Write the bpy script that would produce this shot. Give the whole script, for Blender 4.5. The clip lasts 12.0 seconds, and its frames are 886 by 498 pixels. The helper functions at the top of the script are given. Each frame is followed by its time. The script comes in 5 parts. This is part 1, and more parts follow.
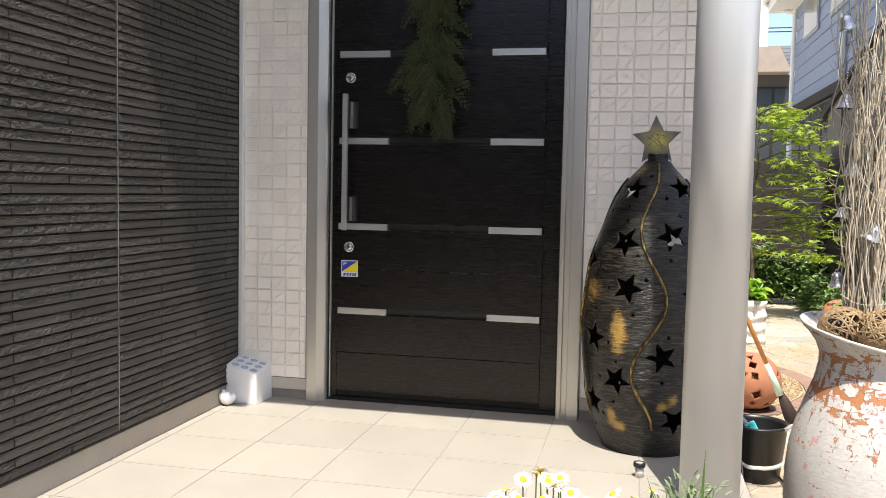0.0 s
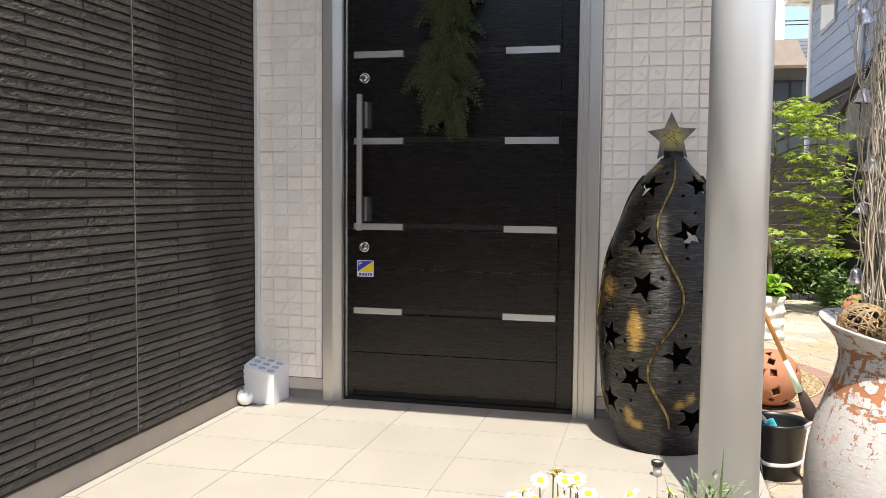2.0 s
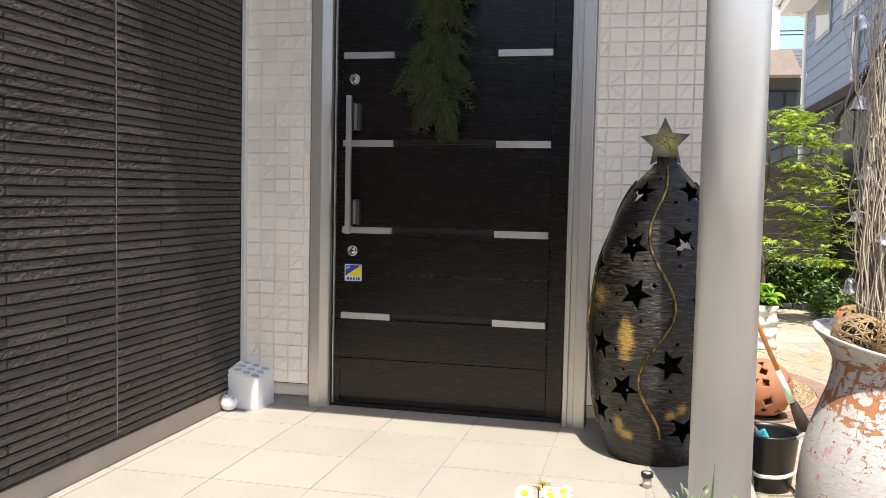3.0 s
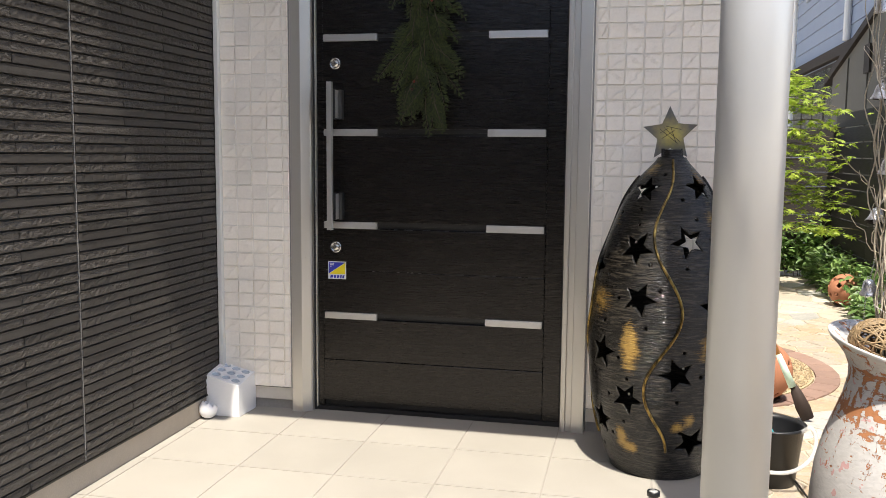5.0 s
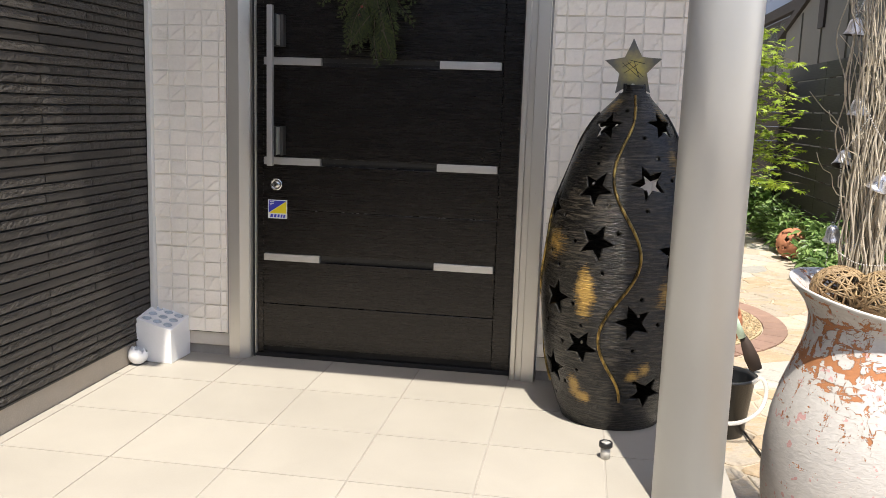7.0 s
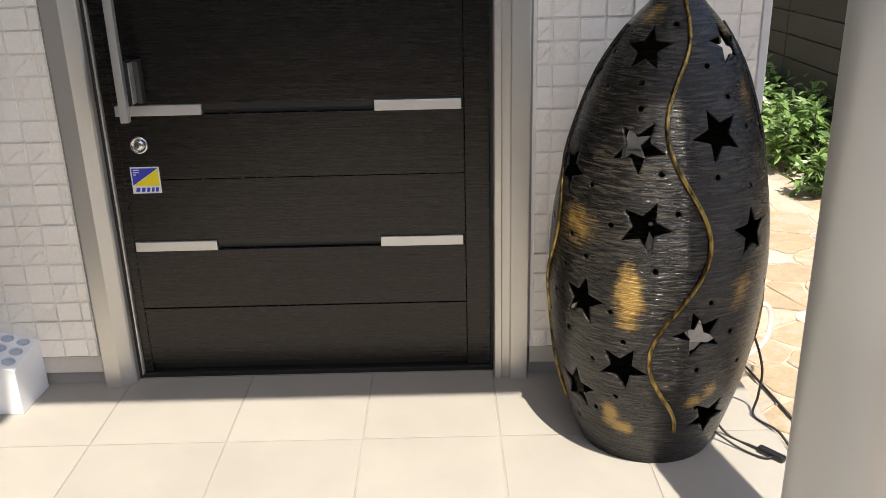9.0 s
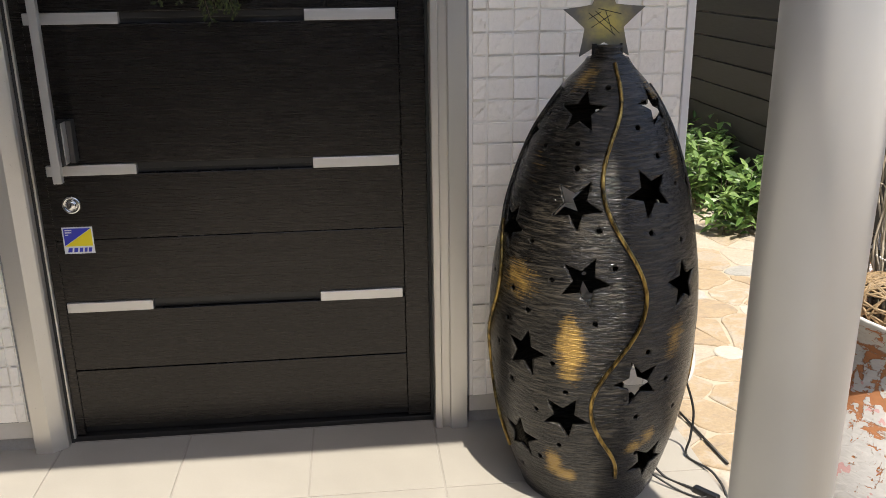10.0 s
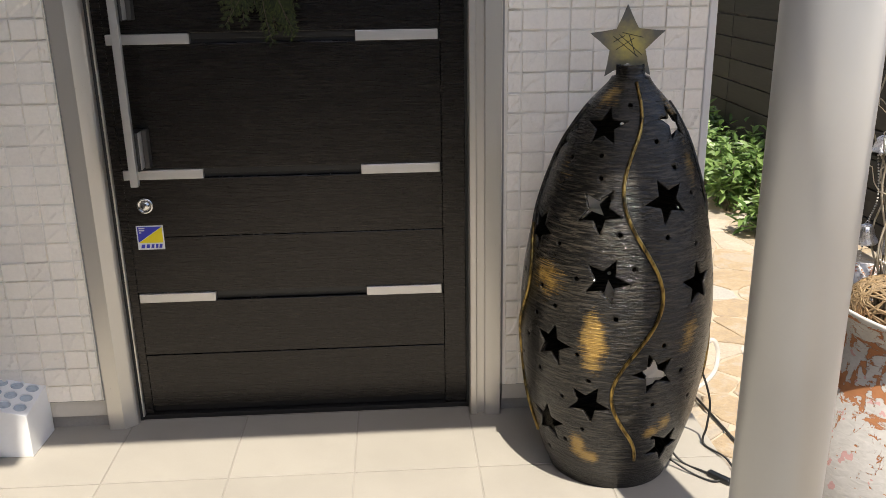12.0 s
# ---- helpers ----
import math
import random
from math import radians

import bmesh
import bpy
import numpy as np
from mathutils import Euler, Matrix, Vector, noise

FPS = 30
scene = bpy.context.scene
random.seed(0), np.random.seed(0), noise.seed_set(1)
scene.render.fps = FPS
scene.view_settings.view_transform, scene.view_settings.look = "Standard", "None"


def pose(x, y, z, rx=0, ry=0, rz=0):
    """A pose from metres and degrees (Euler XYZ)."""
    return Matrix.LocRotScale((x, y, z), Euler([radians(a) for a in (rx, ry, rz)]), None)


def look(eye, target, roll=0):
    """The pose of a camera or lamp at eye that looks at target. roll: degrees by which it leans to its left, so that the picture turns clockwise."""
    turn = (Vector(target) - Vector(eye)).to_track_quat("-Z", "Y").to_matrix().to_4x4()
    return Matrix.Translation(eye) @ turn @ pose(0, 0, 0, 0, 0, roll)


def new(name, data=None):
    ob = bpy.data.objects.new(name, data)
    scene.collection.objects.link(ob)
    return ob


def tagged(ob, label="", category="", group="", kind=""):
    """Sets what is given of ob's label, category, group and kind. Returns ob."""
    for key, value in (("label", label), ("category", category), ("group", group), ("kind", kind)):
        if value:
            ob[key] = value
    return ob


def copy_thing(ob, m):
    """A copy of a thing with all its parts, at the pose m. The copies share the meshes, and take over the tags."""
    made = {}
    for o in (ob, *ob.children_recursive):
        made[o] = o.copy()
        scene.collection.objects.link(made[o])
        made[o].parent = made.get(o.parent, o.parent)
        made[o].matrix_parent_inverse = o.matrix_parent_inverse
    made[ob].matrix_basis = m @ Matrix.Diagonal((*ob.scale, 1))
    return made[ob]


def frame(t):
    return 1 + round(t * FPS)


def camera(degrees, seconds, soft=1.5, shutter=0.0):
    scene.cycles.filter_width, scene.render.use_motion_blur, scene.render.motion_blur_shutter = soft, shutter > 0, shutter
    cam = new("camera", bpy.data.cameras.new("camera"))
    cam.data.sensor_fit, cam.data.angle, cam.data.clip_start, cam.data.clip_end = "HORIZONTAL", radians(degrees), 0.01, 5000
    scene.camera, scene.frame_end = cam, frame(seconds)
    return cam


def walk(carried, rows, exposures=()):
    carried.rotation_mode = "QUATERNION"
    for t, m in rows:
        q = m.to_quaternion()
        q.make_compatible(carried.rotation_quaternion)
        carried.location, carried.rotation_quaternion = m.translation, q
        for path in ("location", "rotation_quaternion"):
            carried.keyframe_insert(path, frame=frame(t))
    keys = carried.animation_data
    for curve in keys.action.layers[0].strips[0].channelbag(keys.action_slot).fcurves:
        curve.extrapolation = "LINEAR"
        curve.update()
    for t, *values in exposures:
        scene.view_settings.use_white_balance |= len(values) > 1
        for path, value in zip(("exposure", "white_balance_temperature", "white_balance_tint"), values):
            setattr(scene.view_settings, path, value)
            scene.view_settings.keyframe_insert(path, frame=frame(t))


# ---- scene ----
cam = camera(54.3, 12.0, soft=0.6)
PATH = [
    (0, (0.572, -2.843, 0.816), (0.135, -0.896, 0.683), 1.1),
    (0.5, (0.565, -2.855, 0.829), (0.116, -0.911, 0.699), 0.6),
    (1, (0.564, -2.856, 0.821), (0.119, -0.911, 0.687), 0.7),
    (1.5, (0.575, -2.848, 0.822), (0.111, -0.907, 0.692), 0.5),
    (2, (0.574, -2.841, 0.822), (0.101, -0.902, 0.683), 0.5),
    (2.5, (0.581, -2.83, 0.81), (0.11, -0.891, 0.674), 0.7),
    (3, (0.578, -2.788, 0.816), (0.119, -0.846, 0.69), 1.2),
    (3.5, (0.573, -2.656, 0.84), (0.111, -0.716, 0.687), 1.6),
    (5.5, (0.517, -2.592, 0.938), (0.097, -0.651, 0.697), 0.3),
    (6, (0.532, -2.582, 0.929), (0.12, -0.644, 0.661), 0.5),
    (6.5, (0.518, -2.564, 0.899), (0.159, -0.618, 0.61), 1.1),
    (7, (0.504, -2.45, 0.874), (0.194, -0.502, 0.547), 1.9),
    (7.2, (0.515, -2.361, 0.868), (0.19, -0.417, 0.532), 1.7),
    (8.8, (0.208, -1.665, 1.039), (0.163, 0.222, 0.379), -1.7),
    (9, (0.189, -1.632, 1.043), (0.184, 0.244, 0.349), -1.4),
    (9.5, (0.161, -1.631, 1.051), (0.288, 0.241, 0.358), -0.8),
    (10, (0.133, -1.645, 1.096), (0.326, 0.246, 0.474), -0.7),
    (10.5, (0.115, -1.731, 1.178), (0.276, 0.187, 0.637), -0.9),
    (11, (0.106, -1.814, 1.193), (0.228, 0.102, 0.632), -1.2),
    (11.5, (0.104, -1.819, 1.179), (0.217, 0.082, 0.566), -1.2),
    (12, (0.123, -1.815, 1.16), (0.226, 0.081, 0.532), -0.9),
]
walk(cam, [(t, look(eye, target, roll)) for t, eye, target, roll in PATH], exposures=[(0.0, 1.30, 6750, 10.2), (6.0, 1.32, 6750, 10.2), (7.2, 1.25, 6750, 10.2), (9.0, 1.27, 6750, 10.2), (9.5, 1.10, 6750, 10.2), (10.0, 1.12, 6750, 10.2), (10.5, 1.70, 6900, 10.2), (11.0, 1.66, 6950, 10.5), (11.5, 1.40, 6900, 10.5), (12.0, 1.10, 6900, 10.5)])


# ---- world, sun ----
SUN_WAY = Vector((-0.090, 0.40, -1.0)).normalized()
world = bpy.data.worlds.new("sky")
scene.world = world
world.use_nodes = True
wn = world.node_tree.nodes
sky = wn.new("ShaderNodeTexSky")
sky.sky_type = "NISHITA"
sky.sun_disc = False
sky.sun_elevation = radians(67.8)
sky.sun_rotation = radians(167.3)
sky.air_density, sky.dust_density, sky.ozone_density = 0.8, 1.6, 0.6
wn["Background"].inputs["Strength"].default_value = 0.13
world.node_tree.links.new(sky.outputs[0], wn["Background"].inputs["Color"])
sun_data = bpy.data.lights.new("sun", "SUN")
sun_data.energy, sun_data.angle, sun_data.color = 3.35, radians(0.55), (1.0, 0.955, 0.88)
sun_ob = new("sun", sun_data)
sun_ob.rotation_euler = SUN_WAY.to_track_quat("-Z", "Y").to_euler()


# ---- materials ----
def tree_of(name):
    m = bpy.data.materials.new(name)
    m.use_nodes = True
    return m, m.node_tree.nodes, m.node_tree.links, m.node_tree.nodes["Principled BSDF"]


def math_node(nt, op, a, b=None, c=None):
    n = nt.nodes.new("ShaderNodeMath")
    n.operation = op
    for k, v in enumerate((a, b, c)):
        if v is None:
            continue
        if isinstance(v, (int, float)):
            n.inputs[k].default_value = v
        else:
            nt.links.new(v, n.inputs[k])
    return n.outputs[0]


def place_node(nt, stretch=(1, 1, 1)):
    g = nt.nodes.new("ShaderNodeNewGeometry")
    mp = nt.nodes.new("ShaderNodeMapping")
    mp.inputs["Scale"].default_value = stretch
    nt.links.new(g.outputs["Position"], mp.inputs["Vector"])
    return mp.outputs[0]


def noise_node(nt, vec, scale, detail=4.0, rough=0.55, distort=0.0):
    n = nt.nodes.new("ShaderNodeTexNoise")
    n.inputs["Scale"].default_value = scale
    n.inputs["Detail"].default_value = detail
    n.inputs["Roughness"].default_value = rough
    n.inputs["Distortion"].default_value = distort
    nt.links.new(vec, n.inputs["Vector"])
    return n.outputs[0]


def ramp_node(nt, fac, stops):
    r = nt.nodes.new("ShaderNodeValToRGB")
    e = r.color_ramp.elements
    while len(e) < len(stops):
        e.new(0.5)
    for k, (p, col) in enumerate(stops):
        e[k].position = p
        e[k].color = (*col, 1) if len(col) == 3 else col
    nt.links.new(fac, r.inputs[0])
    return r.outputs[0]


def mix_node(nt, fac, a, b):
    n = nt.nodes.new("ShaderNodeMix")
    n.data_type = "RGBA"
    for sock, v in ((n.inputs["Factor"], fac), (n.inputs["A"], a), (n.inputs["B"], b)):
        if isinstance(v, (int, float)):
            sock.default_value = v
        elif isinstance(v, tuple):
            sock.default_value = (*v, 1)
        else:
            nt.links.new(v, sock)
    return n.outputs["Result"]


def tone_node(nt, colour, value):
    n = nt.nodes.new("ShaderNodeHueSaturation")
    if isinstance(colour, tuple):
        n.inputs["Color"].default_value = (*colour, 1)
    else:
        nt.links.new(colour, n.inputs["Color"])
    nt.links.new(value, n.inputs["Value"])
    return n.outputs[0]


def bump_node(nt, height, strength, dist, normal=None):
    b = nt.nodes.new("ShaderNodeBump")
    b.inputs["Strength"].default_value = strength
    b.inputs["Distance"].default_value = dist
    nt.links.new(height, b.inputs["Height"])
    if normal is not None:
        nt.links.new(normal, b.inputs["Normal"])
    return b.outputs[0]


def surface(name, base, rough=0.6, metal=0.0, coarse=4.0, fine=90.0, var=0.25, fvar=0.15, rnd=0.0, bump=0.3, depth=0.002,
            stretch=(1, 1, 1), island=False, rvar=0.15, coat=0.0, spec=0.5):
    """A plain surface whose tone drifts at two scales, with fine relief."""
    m, nodes, links, p = tree_of(name)
    nt = m.node_tree
    vec = place_node(nt, stretch)
    n1 = noise_node(nt, vec, coarse, 5.0, 0.6)
    n2 = noise_node(nt, vec, fine, 4.0, 0.6)
    v = math_node(nt, "MULTIPLY_ADD", n1, var * 2, 1 - var)
    v = math_node(nt, "ADD", v, math_node(nt, "MULTIPLY_ADD", n2, fvar * 2, -fvar))
    if rnd:
        if island:
            g = nodes.new("ShaderNodeNewGeometry")
            r = g.outputs["Random Per Island"]
        else:
            r = nodes.new("ShaderNodeObjectInfo").outputs["Random"]
        v = math_node(nt, "ADD", v, math_node(nt, "MULTIPLY_ADD", r, rnd * 2, -rnd))
    links.new(tone_node(nt, base, v), p.inputs["Base Color"])
    links.new(math_node(nt, "MULTIPLY_ADD", n2, rvar * 2, rough - rvar), p.inputs["Roughness"])
    p.inputs["Metallic"].default_value = metal
    p.inputs["Coat Weight"].default_value = coat
    p.inputs["Specular IOR Level"].default_value = spec
    if bump:
        links.new(bump_node(nt, n2, bump, depth), p.inputs["Normal"])
    return m


def leafy(name, base, light, rough=0.45, through_light=0.35):
    """Leaves: two greens by island, a soft gloss, some light let through."""
    m, nodes, links, p = tree_of(name)
    nt = m.node_tree
    g = nodes.new("ShaderNodeNewGeometry")
    col = mix_node(nt, g.outputs["Random Per Island"], base, light)
    vec = place_node(nt)
    col = tone_node(nt, col, math_node(nt, "MULTIPLY_ADD", noise_node(nt, vec, 14.0), 0.8, 0.6))
    links.new(col, p.inputs["Base Color"])
    p.inputs["Roughness"].default_value = rough
    t = nodes.new("ShaderNodeBsdfTranslucent")
    links.new(col, t.inputs["Color"])
    mx = nodes.new("ShaderNodeMixShader")
    mx.inputs[0].default_value = through_light
    links.new(p.outputs[0], mx.inputs[1])
    links.new(t.outputs[0], mx.inputs[2])
    links.new(mx.outputs[0], nodes["Material Output"].inputs["Surface"])
    return m


def door_wood():
    """Dark brown foil with fine wavy grain, pressed a little into the face."""
    m, nodes, links, p = tree_of("door_wood")
    nt = m.node_tree
    n0 = noise_node(nt, place_node(nt, (1.3, 1, 16)), 2.0, 3.0, 0.5, 0.6)
    n1 = noise_node(nt, place_node(nt, (1.6, 1, 84)), 2.0, 6.0, 0.68, 1.3)
    n2 = noise_node(nt, place_node(nt, (9, 1, 260)), 2.0, 3.0, 0.6, 0.3)
    n3 = noise_node(nt, place_node(nt, (1.5, 1, 3)), 2.0, 3.0)
    h = math_node(nt, "ADD", math_node(nt, "MULTIPLY", n1, 0.62), math_node(nt, "MULTIPLY_ADD", n2, 0.26, math_node(nt, "MULTIPLY", n0, 0.12)))
    col = ramp_node(nt, h, [(0.36, (0.0038, 0.0031, 0.0029)), (0.51, (0.0064, 0.0053, 0.0048)), (0.66, (0.0130, 0.0108, 0.0098))])
    col = tone_node(nt, col, math_node(nt, "MULTIPLY_ADD", n3, 0.5, 0.75))
    links.new(col, p.inputs["Base Color"])
    links.new(math_node(nt, "MULTIPLY_ADD", n2, 0.14, 0.20), p.inputs["Roughness"])
    p.inputs["Specular IOR Level"].default_value = 0.46
    p.inputs["Specular Tint"].default_value = (1.0, 0.95, 0.91, 1)
    links.new(bump_node(nt, h, 0.5, 0.0011), p.inputs["Normal"])
    return m


def siding_stone():
    m, nodes, links, p = tree_of("dark_siding")
    nt = m.node_tree
    vec = place_node(nt, (1, 0.45, 1))
    r = nodes.new("ShaderNodeObjectInfo").outputs["Random"]
    n1 = noise_node(nt, vec, 95.0, 5.0, 0.6)
    n2 = noise_node(nt, vec, 170.0, 4.0, 0.6)
    n3 = noise_node(nt, place_node(nt), 2.5, 4.0)
    rough_piece = math_node(nt, "GREATER_THAN", r, 0.42)
    v = math_node(nt, "MULTIPLY_ADD", n3, 0.5, 0.72)
    v = math_node(nt, "ADD", v, math_node(nt, "MULTIPLY_ADD", r, 0.36, -0.18))
    v = math_node(nt, "ADD", v, math_node(nt, "MULTIPLY_ADD", n2, 0.5, -0.25))
    links.new(tone_node(nt, (0.071, 0.064, 0.0565), v), p.inputs["Base Color"])
    p.inputs["Roughness"].default_value = 0.5
    p.inputs["Specular IOR Level"].default_value = 0.18
    h = math_node(nt, "ADD", math_node(nt, "MULTIPLY", n1, math_node(nt, "MULTIPLY_ADD", rough_piece, 0.95, 0.05)), math_node(nt, "MULTIPLY", n2, 0.06))
    links.new(bump_node(nt, h, 1.0, 0.012), p.inputs["Normal"])
    return m


def white_stone():
    m, nodes, links, p = tree_of("white_wall_tile")
    nt = m.node_tree
    vec = place_node(nt)
    r = nodes.new("ShaderNodeObjectInfo").outputs["Random"]
    n1 = noise_node(nt, vec, 26.0, 5.0, 0.6, 0.8)
    n2 = noise_node(nt, vec, 130.0, 4.0)
    n3 = noise_node(nt, vec, 3.0, 4.0)
    v = math_node(nt, "MULTIPLY_ADD", n3, 0.22, 0.88)
    v = math_node(nt, "ADD", v, math_node(nt, "MULTIPLY_ADD", r, 0.08, -0.04))
    v = math_node(nt, "ADD", v, math_node(nt, "MULTIPLY_ADD", n2, 0.12, -0.06))
    links.new(tone_node(nt, (0.93, 0.870, 0.775), v), p.inputs["Base Color"])
    p.inputs["Roughness"].default_value = 0.62
    ridge = math_node(nt, "ABSOLUTE", math_node(nt, "SUBTRACT", n1, 0.5))
    h = math_node(nt, "ADD", math_node(nt, "MULTIPLY", math_node(nt, "MINIMUM", ridge, 0.06), 4.0), math_node(nt, "MULTIPLY", n2, 0.15))
    links.new(bump_node(nt, h, 0.35, 0.003), p.inputs["Normal"])
    return m


def floor_tile():
    m, nodes, links, p = tree_of("floor_tile")
    nt = m.node_tree
    vec = place_node(nt)
    r = nodes.new("ShaderNodeObjectInfo").outputs["Random"]
    n1 = noise_node(nt, vec, 5.0, 6.0, 0.6, 0.6)
    n2 = noise_node(nt, vec, 240.0, 3.0)
    v = math_node(nt, "MULTIPLY_ADD", n1, 0.26, 0.87)
    v = math_node(nt, "ADD", v, math_node(nt, "MULTIPLY_ADD", r, 0.07, -0.035))
    v = math_node(nt, "ADD", v, math_node(nt, "MULTIPLY_ADD", n2, 0.08, -0.04))
    links.new(tone_node(nt, (0.333, 0.309, 0.267), v), p.inputs["Base Color"])
    links.new(math_node(nt, "MULTIPLY_ADD", n1, 0.25, 0.42), p.inputs["Roughness"])
    links.new(bump_node(nt, n2, 0.12, 0.001), p.inputs["Normal"])
    return m


def egg_lacquer():
    """Black glaze over fine ridges that run round the body, brushed with gold in places."""
    m, nodes, links, p = tree_of("black_lacquer")
    nt = m.node_tree
    at = nodes.new("ShaderNodeAttribute")
    at.attribute_name = "gilding"
    ridge = noise_node(nt, place_node(nt, (24, 24, 215)), 1.0, 4.0, 0.6, 0.5)
    streak = noise_node(nt, place_node(nt, (14, 14, 420)), 1.0, 4.0, 0.65, 0.3)
    blot = noise_node(nt, place_node(nt), 38.0, 5.0, 0.7)
    rub = math_node(nt, "MULTIPLY_ADD", streak, 2.6, math_node(nt, "MULTIPLY", blot, 1.7))
    g = math_node(nt, "MULTIPLY_ADD", at.outputs["Fac"], 2.1, math_node(nt, "SUBTRACT", rub, 2.78))
    g = math_node(nt, "MULTIPLY", g, math_node(nt, "GREATER_THAN", at.outputs["Fac"], 0.005))
    nt_fac = nodes.new("ShaderNodeClamp")
    links.new(g, nt_fac.inputs[0])
    fac = math_node(nt, "MULTIPLY", nt_fac.outputs[0], 0.85)
    # Paler crests, blacker troughs: the ridges' glints and shade put into the colour.
    dark = ramp_node(nt, ridge, [(0.42, (0.0010, 0.0009, 0.0008)), (0.51, (0.0055, 0.0048, 0.0037)), (0.62, (0.042, 0.0360, 0.0270))])
    gold = mix_node(nt, blot, (0.30, 0.155, 0.035), (0.60, 0.40, 0.105))
    links.new(mix_node(nt, fac, dark, gold), p.inputs["Base Color"])
    links.new(math_node(nt, "MULTIPLY", fac, 0.5), p.inputs["Metallic"])
    links.new(math_node(nt, "MULTIPLY_ADD", blot, 0.22, 0.26), p.inputs["Roughness"])
    p.inputs["Specular IOR Level"].default_value = 0.14
    h = math_node(nt, "ADD", ridge, math_node(nt, "MULTIPLY_ADD", streak, 0.35, math_node(nt, "MULTIPLY", blot, 0.2)))
    links.new(bump_node(nt, h, 1.0, 0.0050), p.inputs["Normal"])
    p.inputs["Coat Weight"].default_value = 0.62
    p.inputs["Coat Roughness"].default_value = 0.09
    wrinkle = noise_node(nt, place_node(nt, (52, 52, 215)), 1.0, 2.0, 0.5, 0.5)
    links.new(bump_node(nt, wrinkle, 1.0, 0.0068), p.inputs["Coat Normal"])
    return m


def worn_gold():
    """Gold paint, rubbed through to black in streaks."""
    m, nodes, links, p = tree_of("worn_gold")
    nt = m.node_tree
    n = noise_node(nt, place_node(nt, (3, 3, 1)), 26.0, 5.0, 0.65)
    links.new(ramp_node(nt, n, [(0.36, (0.03, 0.024, 0.012)), (0.46, (0.15, 0.10, 0.032)), (0.60, (0.42, 0.29, 0.09))]), p.inputs["Base Color"])
    p.inputs["Metallic"].default_value = 0.9
    p.inputs["Roughness"].default_value = 0.3
    links.new(bump_node(nt, n, 0.3, 0.002), p.inputs["Normal"])
    return m


def peeling_paint():
    """Chipped white paint over bare terracotta: bare mostly on the shoulder of the jar."""
    m, nodes, links, p = tree_of("peeling_paint")
    nt = m.node_tree
    vec = place_node(nt)
    sep = nodes.new("ShaderNodeSeparateXYZ")
    links.new(vec, sep.inputs[0])
    n1 = math_node(nt, "MAXIMUM", noise_node(nt, place_node(nt, (2.6, 2.6, 0.8)), 15.0, 5.0, 0.6, 0.5), noise_node(nt, place_node(nt, (0.7, 0.7, 3.0)), 14.0, 5.0, 0.6, 0.5))
    n2 = noise_node(nt, place_node(nt, (1, 1, 2.4)), 40.0, 4.0, 0.6, 0.8)
    dz = math_node(nt, "SUBTRACT", sep.outputs["Z"], 0.255)
    band = math_node(nt, "MULTIPLY", math_node(nt, "MAXIMUM", dz, 0.0), -0.28)
    band = math_node(nt, "ADD", band, math_node(nt, "MAXIMUM", math_node(nt, "MULTIPLY", math_node(nt, "MINIMUM", dz, 0.0), 0.75), -0.165))
    wave = noise_node(nt, place_node(nt, (1, 1, 0.4)), 11.0, 3.0)
    ring = math_node(nt, "ABSOLUTE", math_node(nt, "ADD", dz, math_node(nt, "MULTIPLY_ADD", wave, 0.10, -0.05)))
    ring = math_node(nt, "MULTIPLY", math_node(nt, "MAXIMUM", math_node(nt, "SUBTRACT", 0.012, ring), 0.0), 14.0)
    crack = math_node(nt, "ABSOLUTE", math_node(nt, "SUBTRACT", noise_node(nt, place_node(nt, (1.5, 1.5, 1)), 9.0, 4.0, 0.6, 0.6), 0.5))
    crack = math_node(nt, "MULTIPLY", math_node(nt, "MAXIMUM", math_node(nt, "SUBTRACT", 0.012, crack), 0.0), 9.0)
    f = math_node(nt, "ADD", math_node(nt, "MULTIPLY_ADD", n2, 0.35, n1), math_node(nt, "ADD", band, math_node(nt, "ADD", ring, crack)))
    bare = math_node(nt, "MULTIPLY_ADD", f, 26.0, -18.6)
    cl = nodes.new("ShaderNodeClamp")
    links.new(bare, cl.inputs[0])
    white = tone_node(nt, (0.50, 0.485, 0.465), math_node(nt, "MULTIPLY_ADD", n2, 0.5, 0.75))
    pink = math_node(nt, "GREATER_THAN", noise_node(nt, vec, 38.0, 2.0), 0.665)
    white = mix_node(nt, math_node(nt, "MULTIPLY", pink, 0.55), white, (0.55, 0.18, 0.17))
    clay = tone_node(nt, (0.36, 0.15, 0.062), math_node(nt, "MULTIPLY_ADD", n2, 0.6, 0.7))
    links.new(mix_node(nt, cl.outputs[0], white, clay), p.inputs["Base Color"])
    p.inputs["Roughness"].default_value = 0.8
    h = math_node(nt, "SUBTRACT", math_node(nt, "MULTIPLY", n2, 0.4), cl.outputs[0])
    links.new(bump_node(nt, h, 0.8, 0.004), p.inputs["Normal"])
    return m


WOOD = door_wood()
SIDING = siding_stone()
WHITE_TILE = white_stone()
FLOOR_TILE = floor_tile()
LACQUER = egg_lacquer()
PEELING = peeling_paint()
CEMENT = surface("cement", (0.36, 0.335, 0.30), 0.85, coarse=5, fine=160, var=0.2)
GROUT = surface("grout", (0.30, 0.278, 0.244), 0.9, coarse=6, fine=200)
PLINTH = surface("plinth_render", (0.46, 0.40, 0.325), 0.85, coarse=7, fine=220, var=0.22, fvar=0.2, bump=0.5)
SIDING_BACK = surface("siding_back", (0.03, 0.028, 0.025), 0.85)
